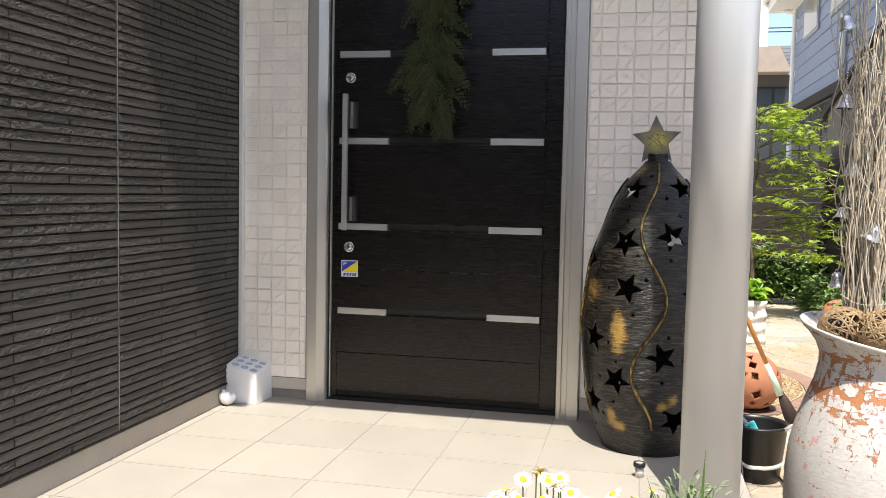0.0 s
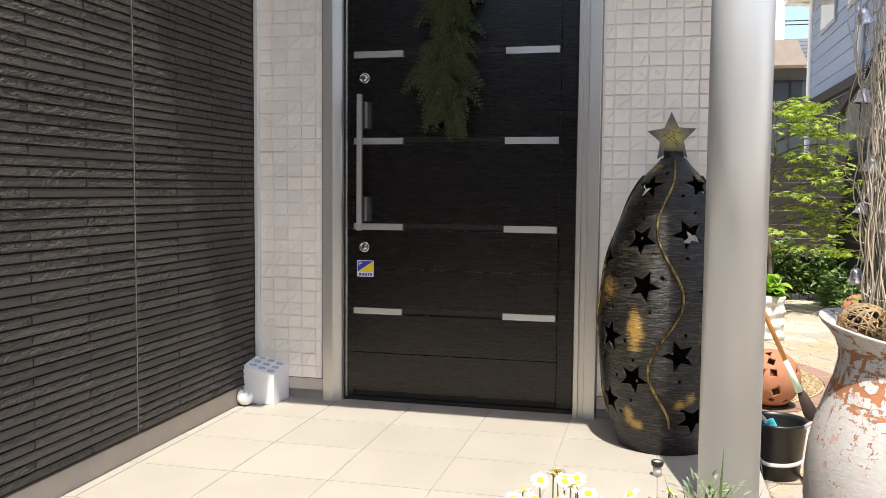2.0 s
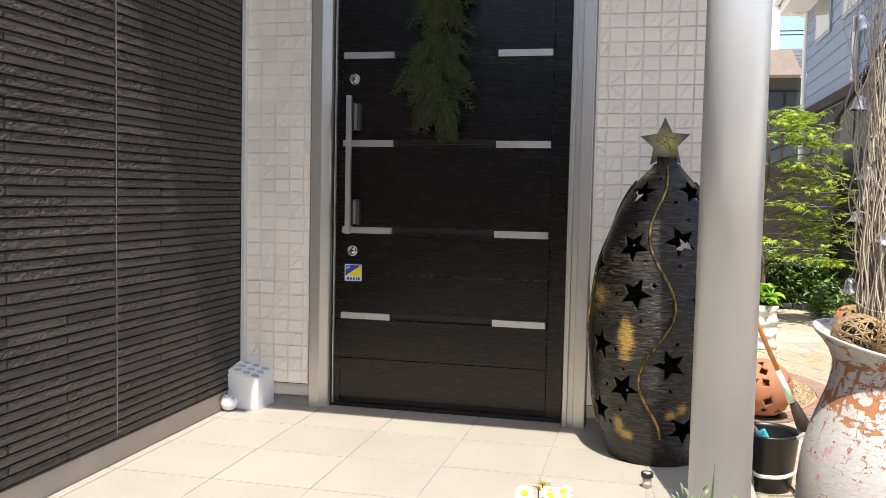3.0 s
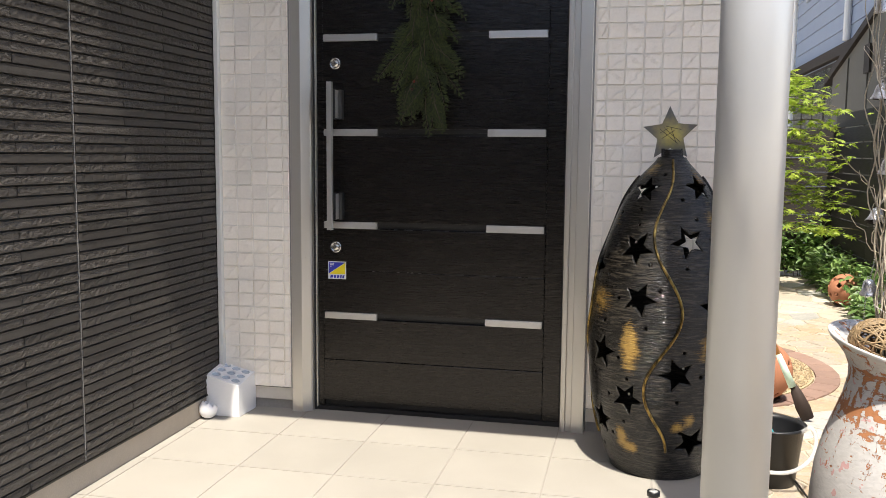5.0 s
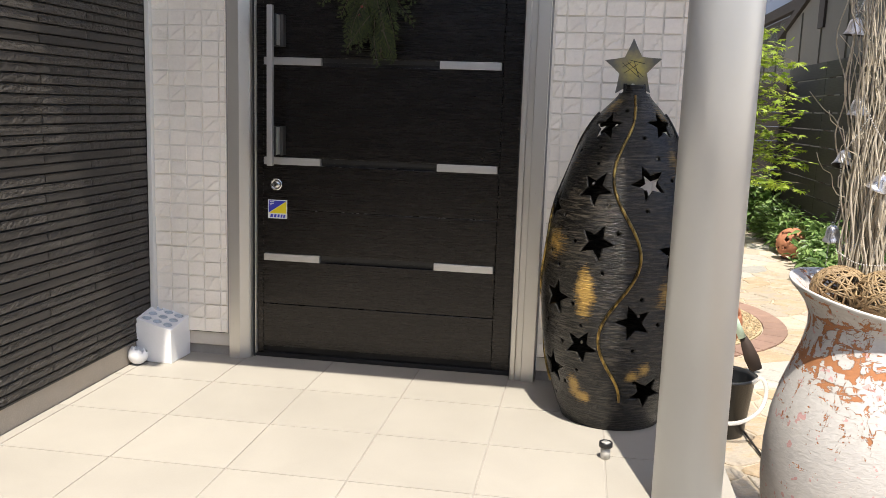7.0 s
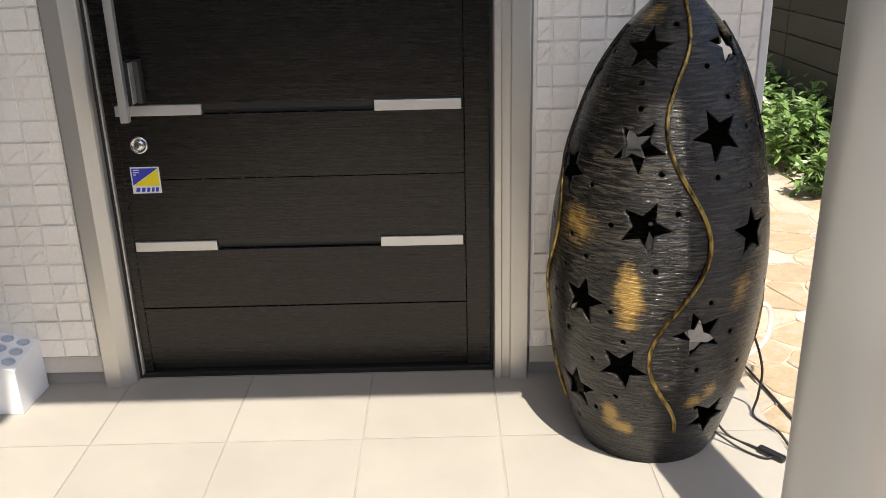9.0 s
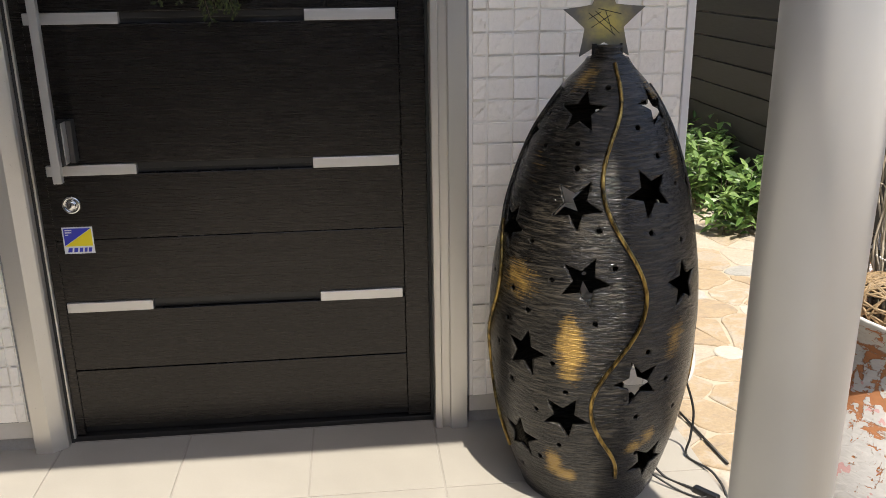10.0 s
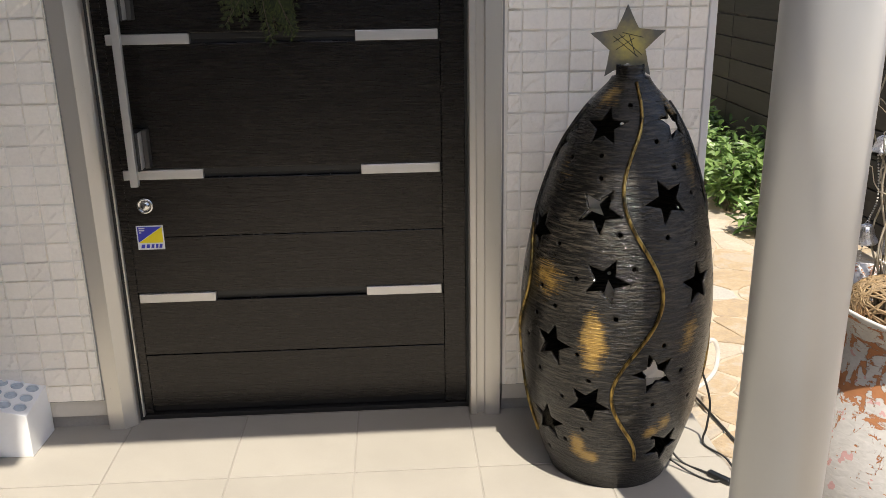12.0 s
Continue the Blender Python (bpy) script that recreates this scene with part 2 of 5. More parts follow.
CAULK = surface("caulk", (0.26, 0.25, 0.235), 0.6)
WALL_WHITE = surface("wall_white", (0.80, 0.78, 0.74), 0.65, coarse=4, fine=140, var=0.1, fvar=0.06, bump=0.25)
WALL_JOINT = surface("wall_joint", (0.88, 0.835, 0.755), 0.7, coarse=4, fine=140, var=0.08, fvar=0.06, bump=0.25)
TRIM_WHITE = surface("trim_white", (0.72, 0.71, 0.68), 0.45, coarse=3, fine=90, var=0.08, fvar=0.04, bump=0.05)
BASE_TRIM = surface("base_trim", (0.60, 0.555, 0.48), 0.55, coarse=4, fine=90, var=0.12, fvar=0.06)
ALUMINIUM = surface("champagne_aluminium", (0.62, 0.59, 0.53), 0.34, 0.6, coarse=2, fine=300, var=0.08, fvar=0.05, bump=0.05)
SILVER = surface("brushed_silver", (0.66, 0.645, 0.62), 0.36, 0.75, coarse=6, fine=260, var=0.07, fvar=0.06, bump=0.08, stretch=(0.2, 1, 1))
CHROME = surface("chrome", (0.72, 0.71, 0.69), 0.16, 1.0, var=0.05, fvar=0.03, bump=0.0, rvar=0.05)
CHANNEL_GREY = surface("channel_grey", (0.013, 0.012, 0.011), 0.4, 0.0, coarse=6, fine=200, var=0.1, bump=0.05)
BLACK_METAL = surface("black_metal", (0.018, 0.017, 0.016), 0.42, 0.3, bump=0.05)
MOUNT_GREY = surface("mount_grey", (0.075, 0.072, 0.068), 0.4, 0.6, bump=0.05)
BLACK_RUBBER = surface("black_rubber", (0.014, 0.014, 0.014), 0.6, bump=0.05)
COLUMN_PAINT = surface("column_paint", (0.535, 0.545, 0.55), 0.36, 0.25, coarse=2.5, fine=60, var=0.04, fvar=0.02, bump=0.0, stretch=(1, 1, 0.4), rvar=0.04)


def gilded_star():
    """Dark bronze, brushed with yellow gold in the middle."""
    m, nodes, links, p = tree_of("gilded_star")
    nt = m.node_tree
    d = nodes.new("ShaderNodeVectorMath")
    d.operation = "DISTANCE"
    links.new(place_node(nt), d.inputs[0])
    d.inputs[1].default_value = (0.626, 0.037, 0.990)
    n = noise_node(nt, place_node(nt), 60.0, 5.0, 0.6)
    f = math_node(nt, "ADD", d.outputs["Value"], math_node(nt, "MULTIPLY_ADD", n, 0.05, -0.025))
    links.new(ramp_node(nt, math_node(nt, "MULTIPLY", f, 10.0), [(0.1, (0.62, 0.53, 0.17)), (0.36, (0.34, 0.30, 0.17)), (0.62, (0.17, 0.165, 0.15))]), p.inputs["Base Color"])
    p.inputs["Metallic"].default_value = 0.45
    p.inputs["Roughness"].default_value = 0.42
    links.new(bump_node(nt, n, 0.15, 0.002), p.inputs["Normal"])
    return m


STAR_GOLD = gilded_star()
GOLD_PAINT = worn_gold()
PORCELAIN = surface("white_porcelain", (0.88, 0.88, 0.875), 0.4, coarse=8, fine=120, var=0.05, fvar=0.03, bump=0.05)
BLUE_GLAZE = surface("blue_grey_glaze", (0.47, 0.53, 0.58), 0.3, coarse=20, fine=120, var=0.15, bump=0.05)
TERRACOTTA = surface("terracotta", (0.36, 0.15, 0.08), 0.8, coarse=9, fine=140, var=0.25, fvar=0.12, bump=0.3)
DARK_INSIDE = surface("dark_inside", (0.05, 0.03, 0.022), 0.85)
STICKER_WHITE = surface("sticker_white", (0.78, 0.78, 0.78), 0.4, var=0.04, fvar=0.02, bump=0)
STICKER_BLUE = surface("sticker_blue", (0.035, 0.045, 0.42), 0.4, var=0.04, fvar=0.02, bump=0)
STICKER_YELLOW = surface("sticker_yellow", (0.86, 0.70, 0.02), 0.4, var=0.04, fvar=0.02, bump=0)
PLASTIC_BLACK = surface("black_plastic", (0.009, 0.0095, 0.0105), 0.38, coarse=8, fine=200, bump=0.1)
PLASTIC_WHITE = surface("white_plastic", (0.56, 0.55, 0.52), 0.4, coarse=8, fine=120, var=0.1, bump=0.05)
PLASTIC_CYAN = surface("cyan_plastic", (0.08, 0.55, 0.62), 0.35, bump=0.03)


def clear_tube():
    m, nodes, links, p = tree_of("clear_tube")
    p.inputs["Base Color"].default_value = (0.80, 0.79, 0.76, 1)
    p.inputs["Roughness"].default_value = 0.25
    p.inputs["Alpha"].default_value = 0.4
    return m


CLEAR_TUBE = clear_tube()
MINT_TAPE = surface("mint_tape", (0.50, 0.66, 0.55), 0.55, coarse=30, fine=120)
BROOM_WOOD = surface("broom_wood", (0.55, 0.25, 0.07), 0.5, coarse=10, fine=120, stretch=(1, 1, 0.15))
BRISTLE = surface("bristle", (0.035, 0.022, 0.017), 0.8, fine=300, bump=0.6)
TWIG = surface("dry_twig", (0.45, 0.395, 0.305), 0.75, coarse=14, fine=160, var=0.45, fvar=0.25, rnd=0.45, island=False, bump=0.4)
RATTAN = surface("rattan", (0.27, 0.185, 0.095), 0.6, coarse=25, fine=200, var=0.35, rnd=0.3, island=False, bump=0.3)
BELL_SILVER = surface("glitter_silver", (0.74, 0.73, 0.75), 0.3, 0.85, coarse=60, fine=420, var=0.2, fvar=0.15, bump=0.4, depth=0.002)
BEAD = surface("bead", (0.62, 0.60, 0.56), 0.3, 0.5, bump=0)


def sandstone(name, stops):
    """Riven sandstone: each stone its own tint, with drifting bands and a split face."""
    m, nodes, links, p = tree_of(name)
    nt = m.node_tree
    r = nodes.new("ShaderNodeObjectInfo").outputs["Random"]
    n1 = noise_node(nt, place_node(nt, (1, 1.3, 1)), 9.0, 6.0, 0.68, 0.8)
    n2 = noise_node(nt, place_node(nt), 70.0, 4.0, 0.6)
    f = math_node(nt, "ADD", math_node(nt, "MULTIPLY", r, 0.62), math_node(nt, "MULTIPLY_ADD", n1, 1.0, -0.30))
    col = ramp_node(nt, f, stops)
    links.new(tone_node(nt, col, math_node(nt, "MULTIPLY_ADD", n2, 0.5, 0.75)), p.inputs["Base Color"])
    p.inputs["Roughness"].default_value = 0.82
    links.new(bump_node(nt, math_node(nt, "ADD", n1, math_node(nt, "MULTIPLY", n2, 0.3)), 0.7, 0.012), p.inputs["Normal"])
    return m


PAVING = sandstone("paving_stone", [(0.05, (0.27, 0.215, 0.16)), (0.28, (0.35, 0.265, 0.165)), (0.42, (0.36, 0.305, 0.235)), (0.56, (0.31, 0.275, 0.225)), (0.72, (0.35, 0.275, 0.18)), (0.9, (0.40, 0.365, 0.31))])
PAVING_GREY = sandstone("paving_stone_grey", [(0.1, (0.24, 0.24, 0.22)), (0.6, (0.36, 0.345, 0.31))])
PAVING_PALE = sandstone("paving_stone_pale", [(0.1, (0.33, 0.285, 0.225)), (0.5, (0.40, 0.345, 0.27)), (0.9, (0.46, 0.42, 0.36))])
BRICK = surface("edging_brick", (0.235, 0.150, 0.115), 0.85, coarse=12, fine=120, var=0.22, rnd=0.12, bump=0.5)
GRAVEL = surface("gravel", (0.36, 0.28, 0.17), 0.85, coarse=30, fine=90, var=0.4, rnd=0.35, island=True, bump=0.6, depth=0.006)
# Concrete-pale so the sunlit ground bounces light onto the door and walls.
PALE_GROUND = surface("pale_ground", (0.52, 0.46, 0.375), 0.9, coarse=0.7, fine=35, var=0.25, fvar=0.2, bump=0.5, depth=0.01)
FENCE_WOOD = surface("fence_board", (0.023, 0.0205, 0.018), 0.7, coarse=3, fine=60, var=0.3, rnd=0.16, bump=0.3, stretch=(1, 0.12, 2))
FENCE_FAR = surface("fence_board_brown", (0.024, 0.0195, 0.0165), 0.7, coarse=3, fine=60, var=0.3, rnd=0.16, bump=0.3, stretch=(0.12, 1, 2))
HOUSE_BOARD = surface("house_board", (0.20, 0.245, 0.325), 0.6, coarse=1.5, fine=30, var=0.08, rnd=0.05, bump=0.1)
WINDOW_GREY = surface("window_frame_grey", (0.22, 0.25, 0.30), 0.5)
HOUSE_DARK = surface("house_dark_trim", (0.032, 0.026, 0.022), 0.7, spec=0.2)
BEIGE_BOARD = surface("beige_board", (0.105, 0.098, 0.078), 0.75, coarse=1.2, fine=30, var=0.18, rnd=0.05, bump=0.2)
ROOF_TILE = surface("roof_tile", (0.10, 0.103, 0.11), 0.55, coarse=3, fine=40, var=0.25, rnd=0.15)
GLASS_DULL = surface("window_glass", (0.05, 0.06, 0.06), 0.12, bump=0, var=0.1, spec=0.9)
PETAL = surface("petal", (0.82, 0.82, 0.80), 0.6, var=0.06, fvar=0.04, bump=0)
FLOWER_EYE = surface("flower_eye", (0.75, 0.50, 0.02), 0.7, coarse=60, fine=400, bump=0.6)
STEM = surface("stem", (0.10, 0.15, 0.045), 0.6)
LEAF_BUSH = leafy("bush_leaf", (0.050, 0.115, 0.024), (0.24, 0.36, 0.115), 0.38, 0.3)
LEAF_MAPLE = leafy("maple_leaf", (0.22, 0.33, 0.035), (0.46, 0.56, 0.085), 0.5, 0.45)
LEAF_LIME = leafy("lime_leaf", (0.20, 0.38, 0.03), (0.34, 0.55, 0.06), 0.45, 0.45)
LEAF_GREY = leafy("grey_leaf", (0.12, 0.17, 0.08), (0.24, 0.29, 0.16), 0.6, 0.25)
LEAF_SWAG = leafy("cypress_leaf", (0.006, 0.014, 0.004), (0.068, 0.092, 0.018), 0.55, 0.15)
BARK = surface("bark", (0.12, 0.095, 0.07), 0.85, coarse=10, fine=60, bump=0.6)
BERRY = surface("red_berry", (0.25, 0.03, 0.02), 0.4, bump=0)


# ---- building helpers ----
def mesh_of(bm, material, smooth=False):
    me = bpy.data.meshes.new("mesh")
    if smooth:
        for fc in bm.faces:
            fc.smooth = True
    bm.to_mesh(me)
    bm.free()
    me.materials.append(material)
    return me


def part(name, bm, material, parent, label="", smooth=False, kind=""):
    ob = new(name, mesh_of(bm, material, smooth))
    ob.parent = parent
    return tagged(ob, label, kind=kind)


def thing(name, label, category, at=(0, 0, 0), group="", kind=""):
    ob = new(name)
    ob.location = at
    ob.empty_display_size = 0.05
    return tagged(ob, label, category, group, kind)


def solid(name, bm, material, label, category, smooth=False, group="", kind=""):
    return tagged(new(name, mesh_of(bm, material, smooth)), label, category, group, kind)


def box(bm, x0, x1, y0, y1, z0, z1, bevel=0.0, seg=2):
    r = bmesh.ops.create_cube(bm, size=1.0, matrix=Matrix.Translation(((x0 + x1) / 2, (y0 + y1) / 2, (z0 + z1) / 2)) @ Matrix.Diagonal((x1 - x0, y1 - y0, z1 - z0, 1)))
    if bevel:
        edges = list({e for v in r["verts"] for e in v.link_edges})
        bmesh.ops.bevel(bm, geom=edges, offset=bevel, segments=seg, profile=0.5, affect="EDGES")
    return bm


def boxed(*a, bevel=0.0, seg=2):
    return box(bmesh.new(), *a, bevel=bevel, seg=seg)


def lathe(bm, rings, n=48, centre=(0, 0), close_bottom=True, close_top=True, warp=None):
    """A turned form from (radius, height) pairs; warp(angle, r, z) may give another (r, z)."""
    loops = []
    for r, z in rings:
        loop = []
        for k in range(n):
            a = 2 * math.pi * k / n
            rr, zz = warp(a, r, z) if warp else (r, z)
            loop.append(bm.verts.new((centre[0] + rr * math.cos(a), centre[1] + rr * math.sin(a), zz)))
        loops.append(loop)
    for lo, hi in zip(loops, loops[1:]):
        for k in range(n):
            bm.faces.new((lo[k], lo[(k + 1) % n], hi[(k + 1) % n], hi[k]))
    if close_bottom:
        bm.faces.new(loops[0][::-1])
    if close_top:
        bm.faces.new(loops[-1])
    return bm


def turned(rings, n=48, centre=(0, 0), close_bottom=True, close_top=True, warp=None):
    return lathe(bmesh.new(), rings, n, centre, close_bottom, close_top, warp)


def tube(bm, pts, radius, n=8, taper=1.0):
    """A round rod along points; taper: the end's radius over the start's."""
    pts = [Vector(q) for q in pts]
    loops = []
    side = None
    for k, q in enumerate(pts):
        way = (pts[min(k + 1, len(pts) - 1)] - pts[max(k - 1, 0)]).normalized()
        if side is None:
            side = way.orthogonal().normalized()
        side = (side - way * side.dot(way)).normalized()
        up = way.cross(side)
        r = radius * (1 + (taper - 1) * k / max(1, len(pts) - 1))
        loops.append([bm.verts.new(q + side * (r * math.cos(2 * math.pi * j / n)) + up * (r * math.sin(2 * math.pi * j / n))) for j in range(n)])
    for lo, hi in zip(loops, loops[1:]):
        for j in range(n):
            bm.faces.new((lo[j], lo[(j + 1) % n], hi[(j + 1) % n], hi[j]))
    bm.faces.new(loops[0][::-1])
    bm.faces.new(loops[-1])
    return bm


def smooth_line(pts, steps=8):
    """Catmull-Rom points through a few given ones."""
    pts = [Vector(q) for q in pts]
    pts = [pts[0] * 2 - pts[1], *pts, pts[-1] * 2 - pts[-2]]
    out = []
    for a, b, c, d in zip(pts, pts[1:], pts[2:], pts[3:]):
        for k in range(steps):
            t = k / steps
            out.append(0.5 * (2 * b + (c - a) * t + (2 * a - 5 * b + 4 * c - d) * t * t + (3 * b - a - 3 * c + d) * t ** 3))
    out.append(pts[-2])
    return out


def ball(bm, at, r, u=12, v=8, squash=1.0):
    bmesh.ops.create_uvsphere(bm, u_segments=u, v_segments=v, radius=r, matrix=Matrix.Translation(at) @ Matrix.Diagonal((1, 1, squash, 1)))
    return bm


def prism(bm, outline, depth, m):
    """An outline in x and y, made depth thick along z about 0, moved by m."""
    lo = [bm.verts.new(m @ Vector((x, y, -depth / 2))) for x, y in outline]
    hi = [bm.verts.new(m @ Vector((x, y, depth / 2))) for x, y in outline]
    bm.faces.new(lo[::-1])
    bm.faces.new(hi)
    k = len(lo)
    for j in range(k):
        bm.faces.new((lo[j], lo[(j + 1) % k], hi[(j + 1) % k], hi[j]))
    return bm


def star_outline(r, inner=0.42, turn=0.0):
    return [((r if k % 2 == 0 else r * inner) * math.sin(turn + math.pi * k / 5), (r if k % 2 == 0 else r * inner) * math.cos(turn + math.pi * k / 5)) for k in range(10)]


def leaf(bm, m, length, width, fold=0.25):
    """One pointed leaf along +y, folded a little along its midrib."""
    h = fold * width
    p0, p1, p2, p3 = (0, 0, 0), (0, length * 0.35, -h * 0.2), (0, length * 0.72, -h * 0.3), (0, length, -h)
    v = [bm.verts.new(m @ Vector(q)) for q in (p0, p1, p2, p3, (-width / 2, length * 0.4, h), (width / 2, length * 0.4, h), (-width * 0.33, length * 0.74, h * 0.4), (width * 0.33, length * 0.74, h * 0.4))]
    for f in ((0, 1, 4), (1, 2, 6, 4), (2, 3, 6), (0, 5, 1), (1, 5, 7, 2), (2, 7, 3)):
        bm.faces.new([v[k] for k in f])


def maple_leaf(bm, m, size):
    """A palmate leaf of seven pointed lobes."""
    pts = []
    for k, a in enumerate((-125, -80, -40, 0, 40, 80, 125)):
        ln = (0.5, 0.75, 0.95, 1.0, 0.95, 0.75, 0.5)[k] * size
        aa = radians(a)
        pts.append((ln * math.sin(aa), ln * math.cos(aa), -0.12 * size))
        if k < 6:
            bb = radians(a + 21)
            pts.append((0.36 * size * math.sin(bb), 0.36 * size * math.cos(bb), 0.03 * size))
    c = bm.verts.new(m @ Vector((0, -0.05 * size, 0)))
    vs = [bm.verts.new(m @ Vector(q)) for q in pts]
    for a, b in zip(vs, vs[1:]):
        bm.faces.new((c, b, a))


def cut(ob, cutter_bm):
    """Cuts the cutter's volume out of a mesh object for good."""
    me = bpy.data.meshes.new("cutter")
    cutter_bm.to_mesh(me)
    cutter_bm.free()
    c = new("cutter", me)
    md = ob.modifiers.new("cut", "BOOLEAN")
    md.operation, md.solver, md.object = "DIFFERENCE", "EXACT", c
    md.use_self = True
    bpy.context.view_layer.update()
    c.matrix_world = ob.matrix_world.copy()
    bpy.context.view_layer.update()
    done = bpy.data.meshes.new_from_object(ob.evaluated_get(bpy.context.evaluated_depsgraph_get()))
    ob.modifiers.clear()
    ob.data = done
    bpy.data.objects.remove(c)
    bpy.data.meshes.remove(me)


rng = random.Random(7)
GROUND = -0.40
WALL_Y = 0.262

# ---- ground and porch ----
bm = bmesh.new()
bmesh.ops.create_grid(bm, x_segments=2, y_segments=2, size=250.0, matrix=Matrix.Translation((0, 0, GROUND - 0.03)))
solid("ground", bm, PALE_GROUND, "pale concrete-toned ground round the house, kept light for bounce", "ground", kind="structure")

# Unseen wall, added to put something dark into the door's and egg's reflections.
solid("wall_south", boxed(-14.0, 16.0, -8.2, -8.0, GROUND - 0.03, 3.6), surface("unseen_wall", (0.07, 0.064, 0.056), 0.85, coarse=1.2, fine=30), "unseen plain brown wall added on the street side to darken reflections", "wall", kind="structure")
floor = solid("floor", boxed(-0.95, 0.896, -1.196, 0.44, GROUND - 0.02, -0.0022), GROUT, "raised porch floor of square cream tiles", "floor", kind="structure")

# Unseen road, made up so the upper door reflects dark ground.
solid("road", boxed(-14.0, 16.0, -7.995, -3.5, GROUND - 0.1, GROUND + 0.004), surface("asphalt", (0.05, 0.049, 0.047), 0.9, coarse=2, fine=120, var=0.2, bump=0.6), "unseen grey asphalt road added before the house to darken reflections", "road", kind="structure")
solid("flower_bed", boxed(-0.93, 0.894, -1.80, -1.1985, GROUND - 0.1, GROUND + 0.02, bevel=0.01), surface("dark_soil", (0.075, 0.055, 0.038), 0.95, coarse=8, fine=60, var=0.3, fvar=0.3, bump=0.9, depth=0.01), "dark soil of the flower bed before the porch", "soil", kind="structure")

plinth = solid("plinth", boxed(-1.2, -0.936, -2.6, 0.40, GROUND - 0.02, 0.070, bevel=0.003), PLINTH, "rough beige rendered plinth under the dark siding", "plinth", kind="structure")

# ---- porch roof and column ----
solid("ceiling", boxed(-1.0, 1.32, -0.82, WALL_Y + 0.1, 2.50, 2.72, bevel=0.005), TRIM_WHITE, "white porch roof over the front door", "ceiling", kind="structure")
# Unseen box, added only to carry the roof's shadow further along the siding.
solid("trim_gutter", boxed(-1.0, -0.61, -0.908, -0.822, 2.50, 2.62, bevel=0.005), TRIM_WHITE, "unseen white box added on the roof edge to shape the siding's shadow", "gutter", kind="structure")
column = thing("porch_column", "round pale grey painted metal column on the porch tiles", "column", (0.778, -0.527, 0), kind="structure")
bm2 = turned([(0.0765, 0.0), (0.0765, 2.5)], 72)
part("shaft", bm2, COLUMN_PAINT, column, smooth=True)

# ---- dark siding wall ----
wall_w = solid("wall_west", boxed(-1.2, -0.938, -2.6, 0.40, 0.073, 2.72), SIDING_BACK, "dark grey siding wall of narrow split-stone strips", "wall", kind="structure")
ROW, PANEL_END = 0.0265, -0.55


def strip_mesh(length, seed, rugged):
    """One narrow strip of siding facing +x, its face broken like split stone."""
    r = random.Random(seed)
    nx = max(4, int(length / 0.010))
    b = bmesh.new()
    h = ROW - 0.0027
    grid = []
    for k in range(nx + 1):
        y = -length / 2 + 0.0012 + (length - 0.0024) * k / nx
        row = []
        lump = r.uniform(-1, 1) * (0.0007 if rugged else 0.0002)
        for j, z in enumerate((0.0, 0.0012, h * 0.3, h * 0.62, h - 0.0042, h - 0.0014, h)):
            d = (0.0, 0.0078, 0.0075, 0.0069, 0.0060, 0.0068, 0.0)[j]
            if 0 < j < 6:
                d += (lump + r.uniform(-1, 1) * 0.0010 if rugged else r.uniform(-1, 1) * 0.0002) * (0.5 if j in (1, 5) else 1.0)
                if rugged and j == 5:
                    z += r.uniform(-0.0016, 0.0004)
                if k in (0, nx):
                    d -= 0.002
            row.append(b.verts.new((d, y, z)))
        grid.append(row)
    for k in range(nx):
        for j in range(6):
            b.faces.new((grid[k][j], grid[k + 1][j], grid[k + 1][j + 1], grid[k][j + 1]))
    b.faces.new(grid[0])
    b.faces.new(grid[-1][::-1])
    return b


strip_kinds = {}
strips_rest = bmesh.new()
strip_jobs = []
for row in range(91):
    z = 0.0755 + row * ROW
    for panel in range(-1, 3):
        top = PANEL_END + 0.91 * (1 - panel) - 0.91 * 0
        lo = top - 0.91
        breaks = [lo + 0.004, lo + 0.235, lo + 0.685, top - 0.004] if (row + panel) % 2 else [lo + 0.004, lo + 0.46, top - 0.004]
        for a, b in zip(breaks, breaks[1:]):
            a, b = max(a, -2.6), min(b, 0.239)
            if b - a > 0.02:
                strip_jobs.append((row, z, a, b))
singles = 0
for row, z, a, b in strip_jobs:
    length = round(b - a, 3)
    seed = (row * 7 + int(a * 40) + (row * row) % 5) % 8
    x = -0.938 + rng.choice((0.0, 0.0, 0.0004, 0.0009))
    if z < 1.42 and b > -1.12 and singles < 300:
        key = (length, seed)
        if key not in strip_kinds:
            strip_kinds[key] = mesh_of(strip_mesh(length, seed, seed > 2), SIDING)
        ob = new("strip", strip_kinds[key])
        ob.parent = wall_w
        ob.location = (x, (a + b) / 2, z)
        singles += 1
    else:
        b2 = strip_mesh(length, seed, seed > 2)
        b2.transform(Matrix.Translation((x, (a + b) / 2, z)))
        tmp = bpy.data.meshes.new("tmp")
        b2.to_mesh(tmp)
        b2.free()
        strips_rest.from_mesh(tmp)
        bpy.data.meshes.remove(tmp)
part("siding_strips", strips_rest, SIDING, wall_w, kind="stuff")
# Joint strip whose pale tone stands for the sunlit edge of the panel.
part("panel_joint", boxed(-0.94, -0.9330, PANEL_END - 0.0020, PANEL_END + 0.0020, 0.073, 2.5), CAULK, wall_w, "thin grey joint strip, pale in place of the sunlit panel edge")
part("drip_edge", boxed(-0.94, -0.926, -2.6, 0.262, 0.0705, 0.0745), BLACK_METAL, wall_w)

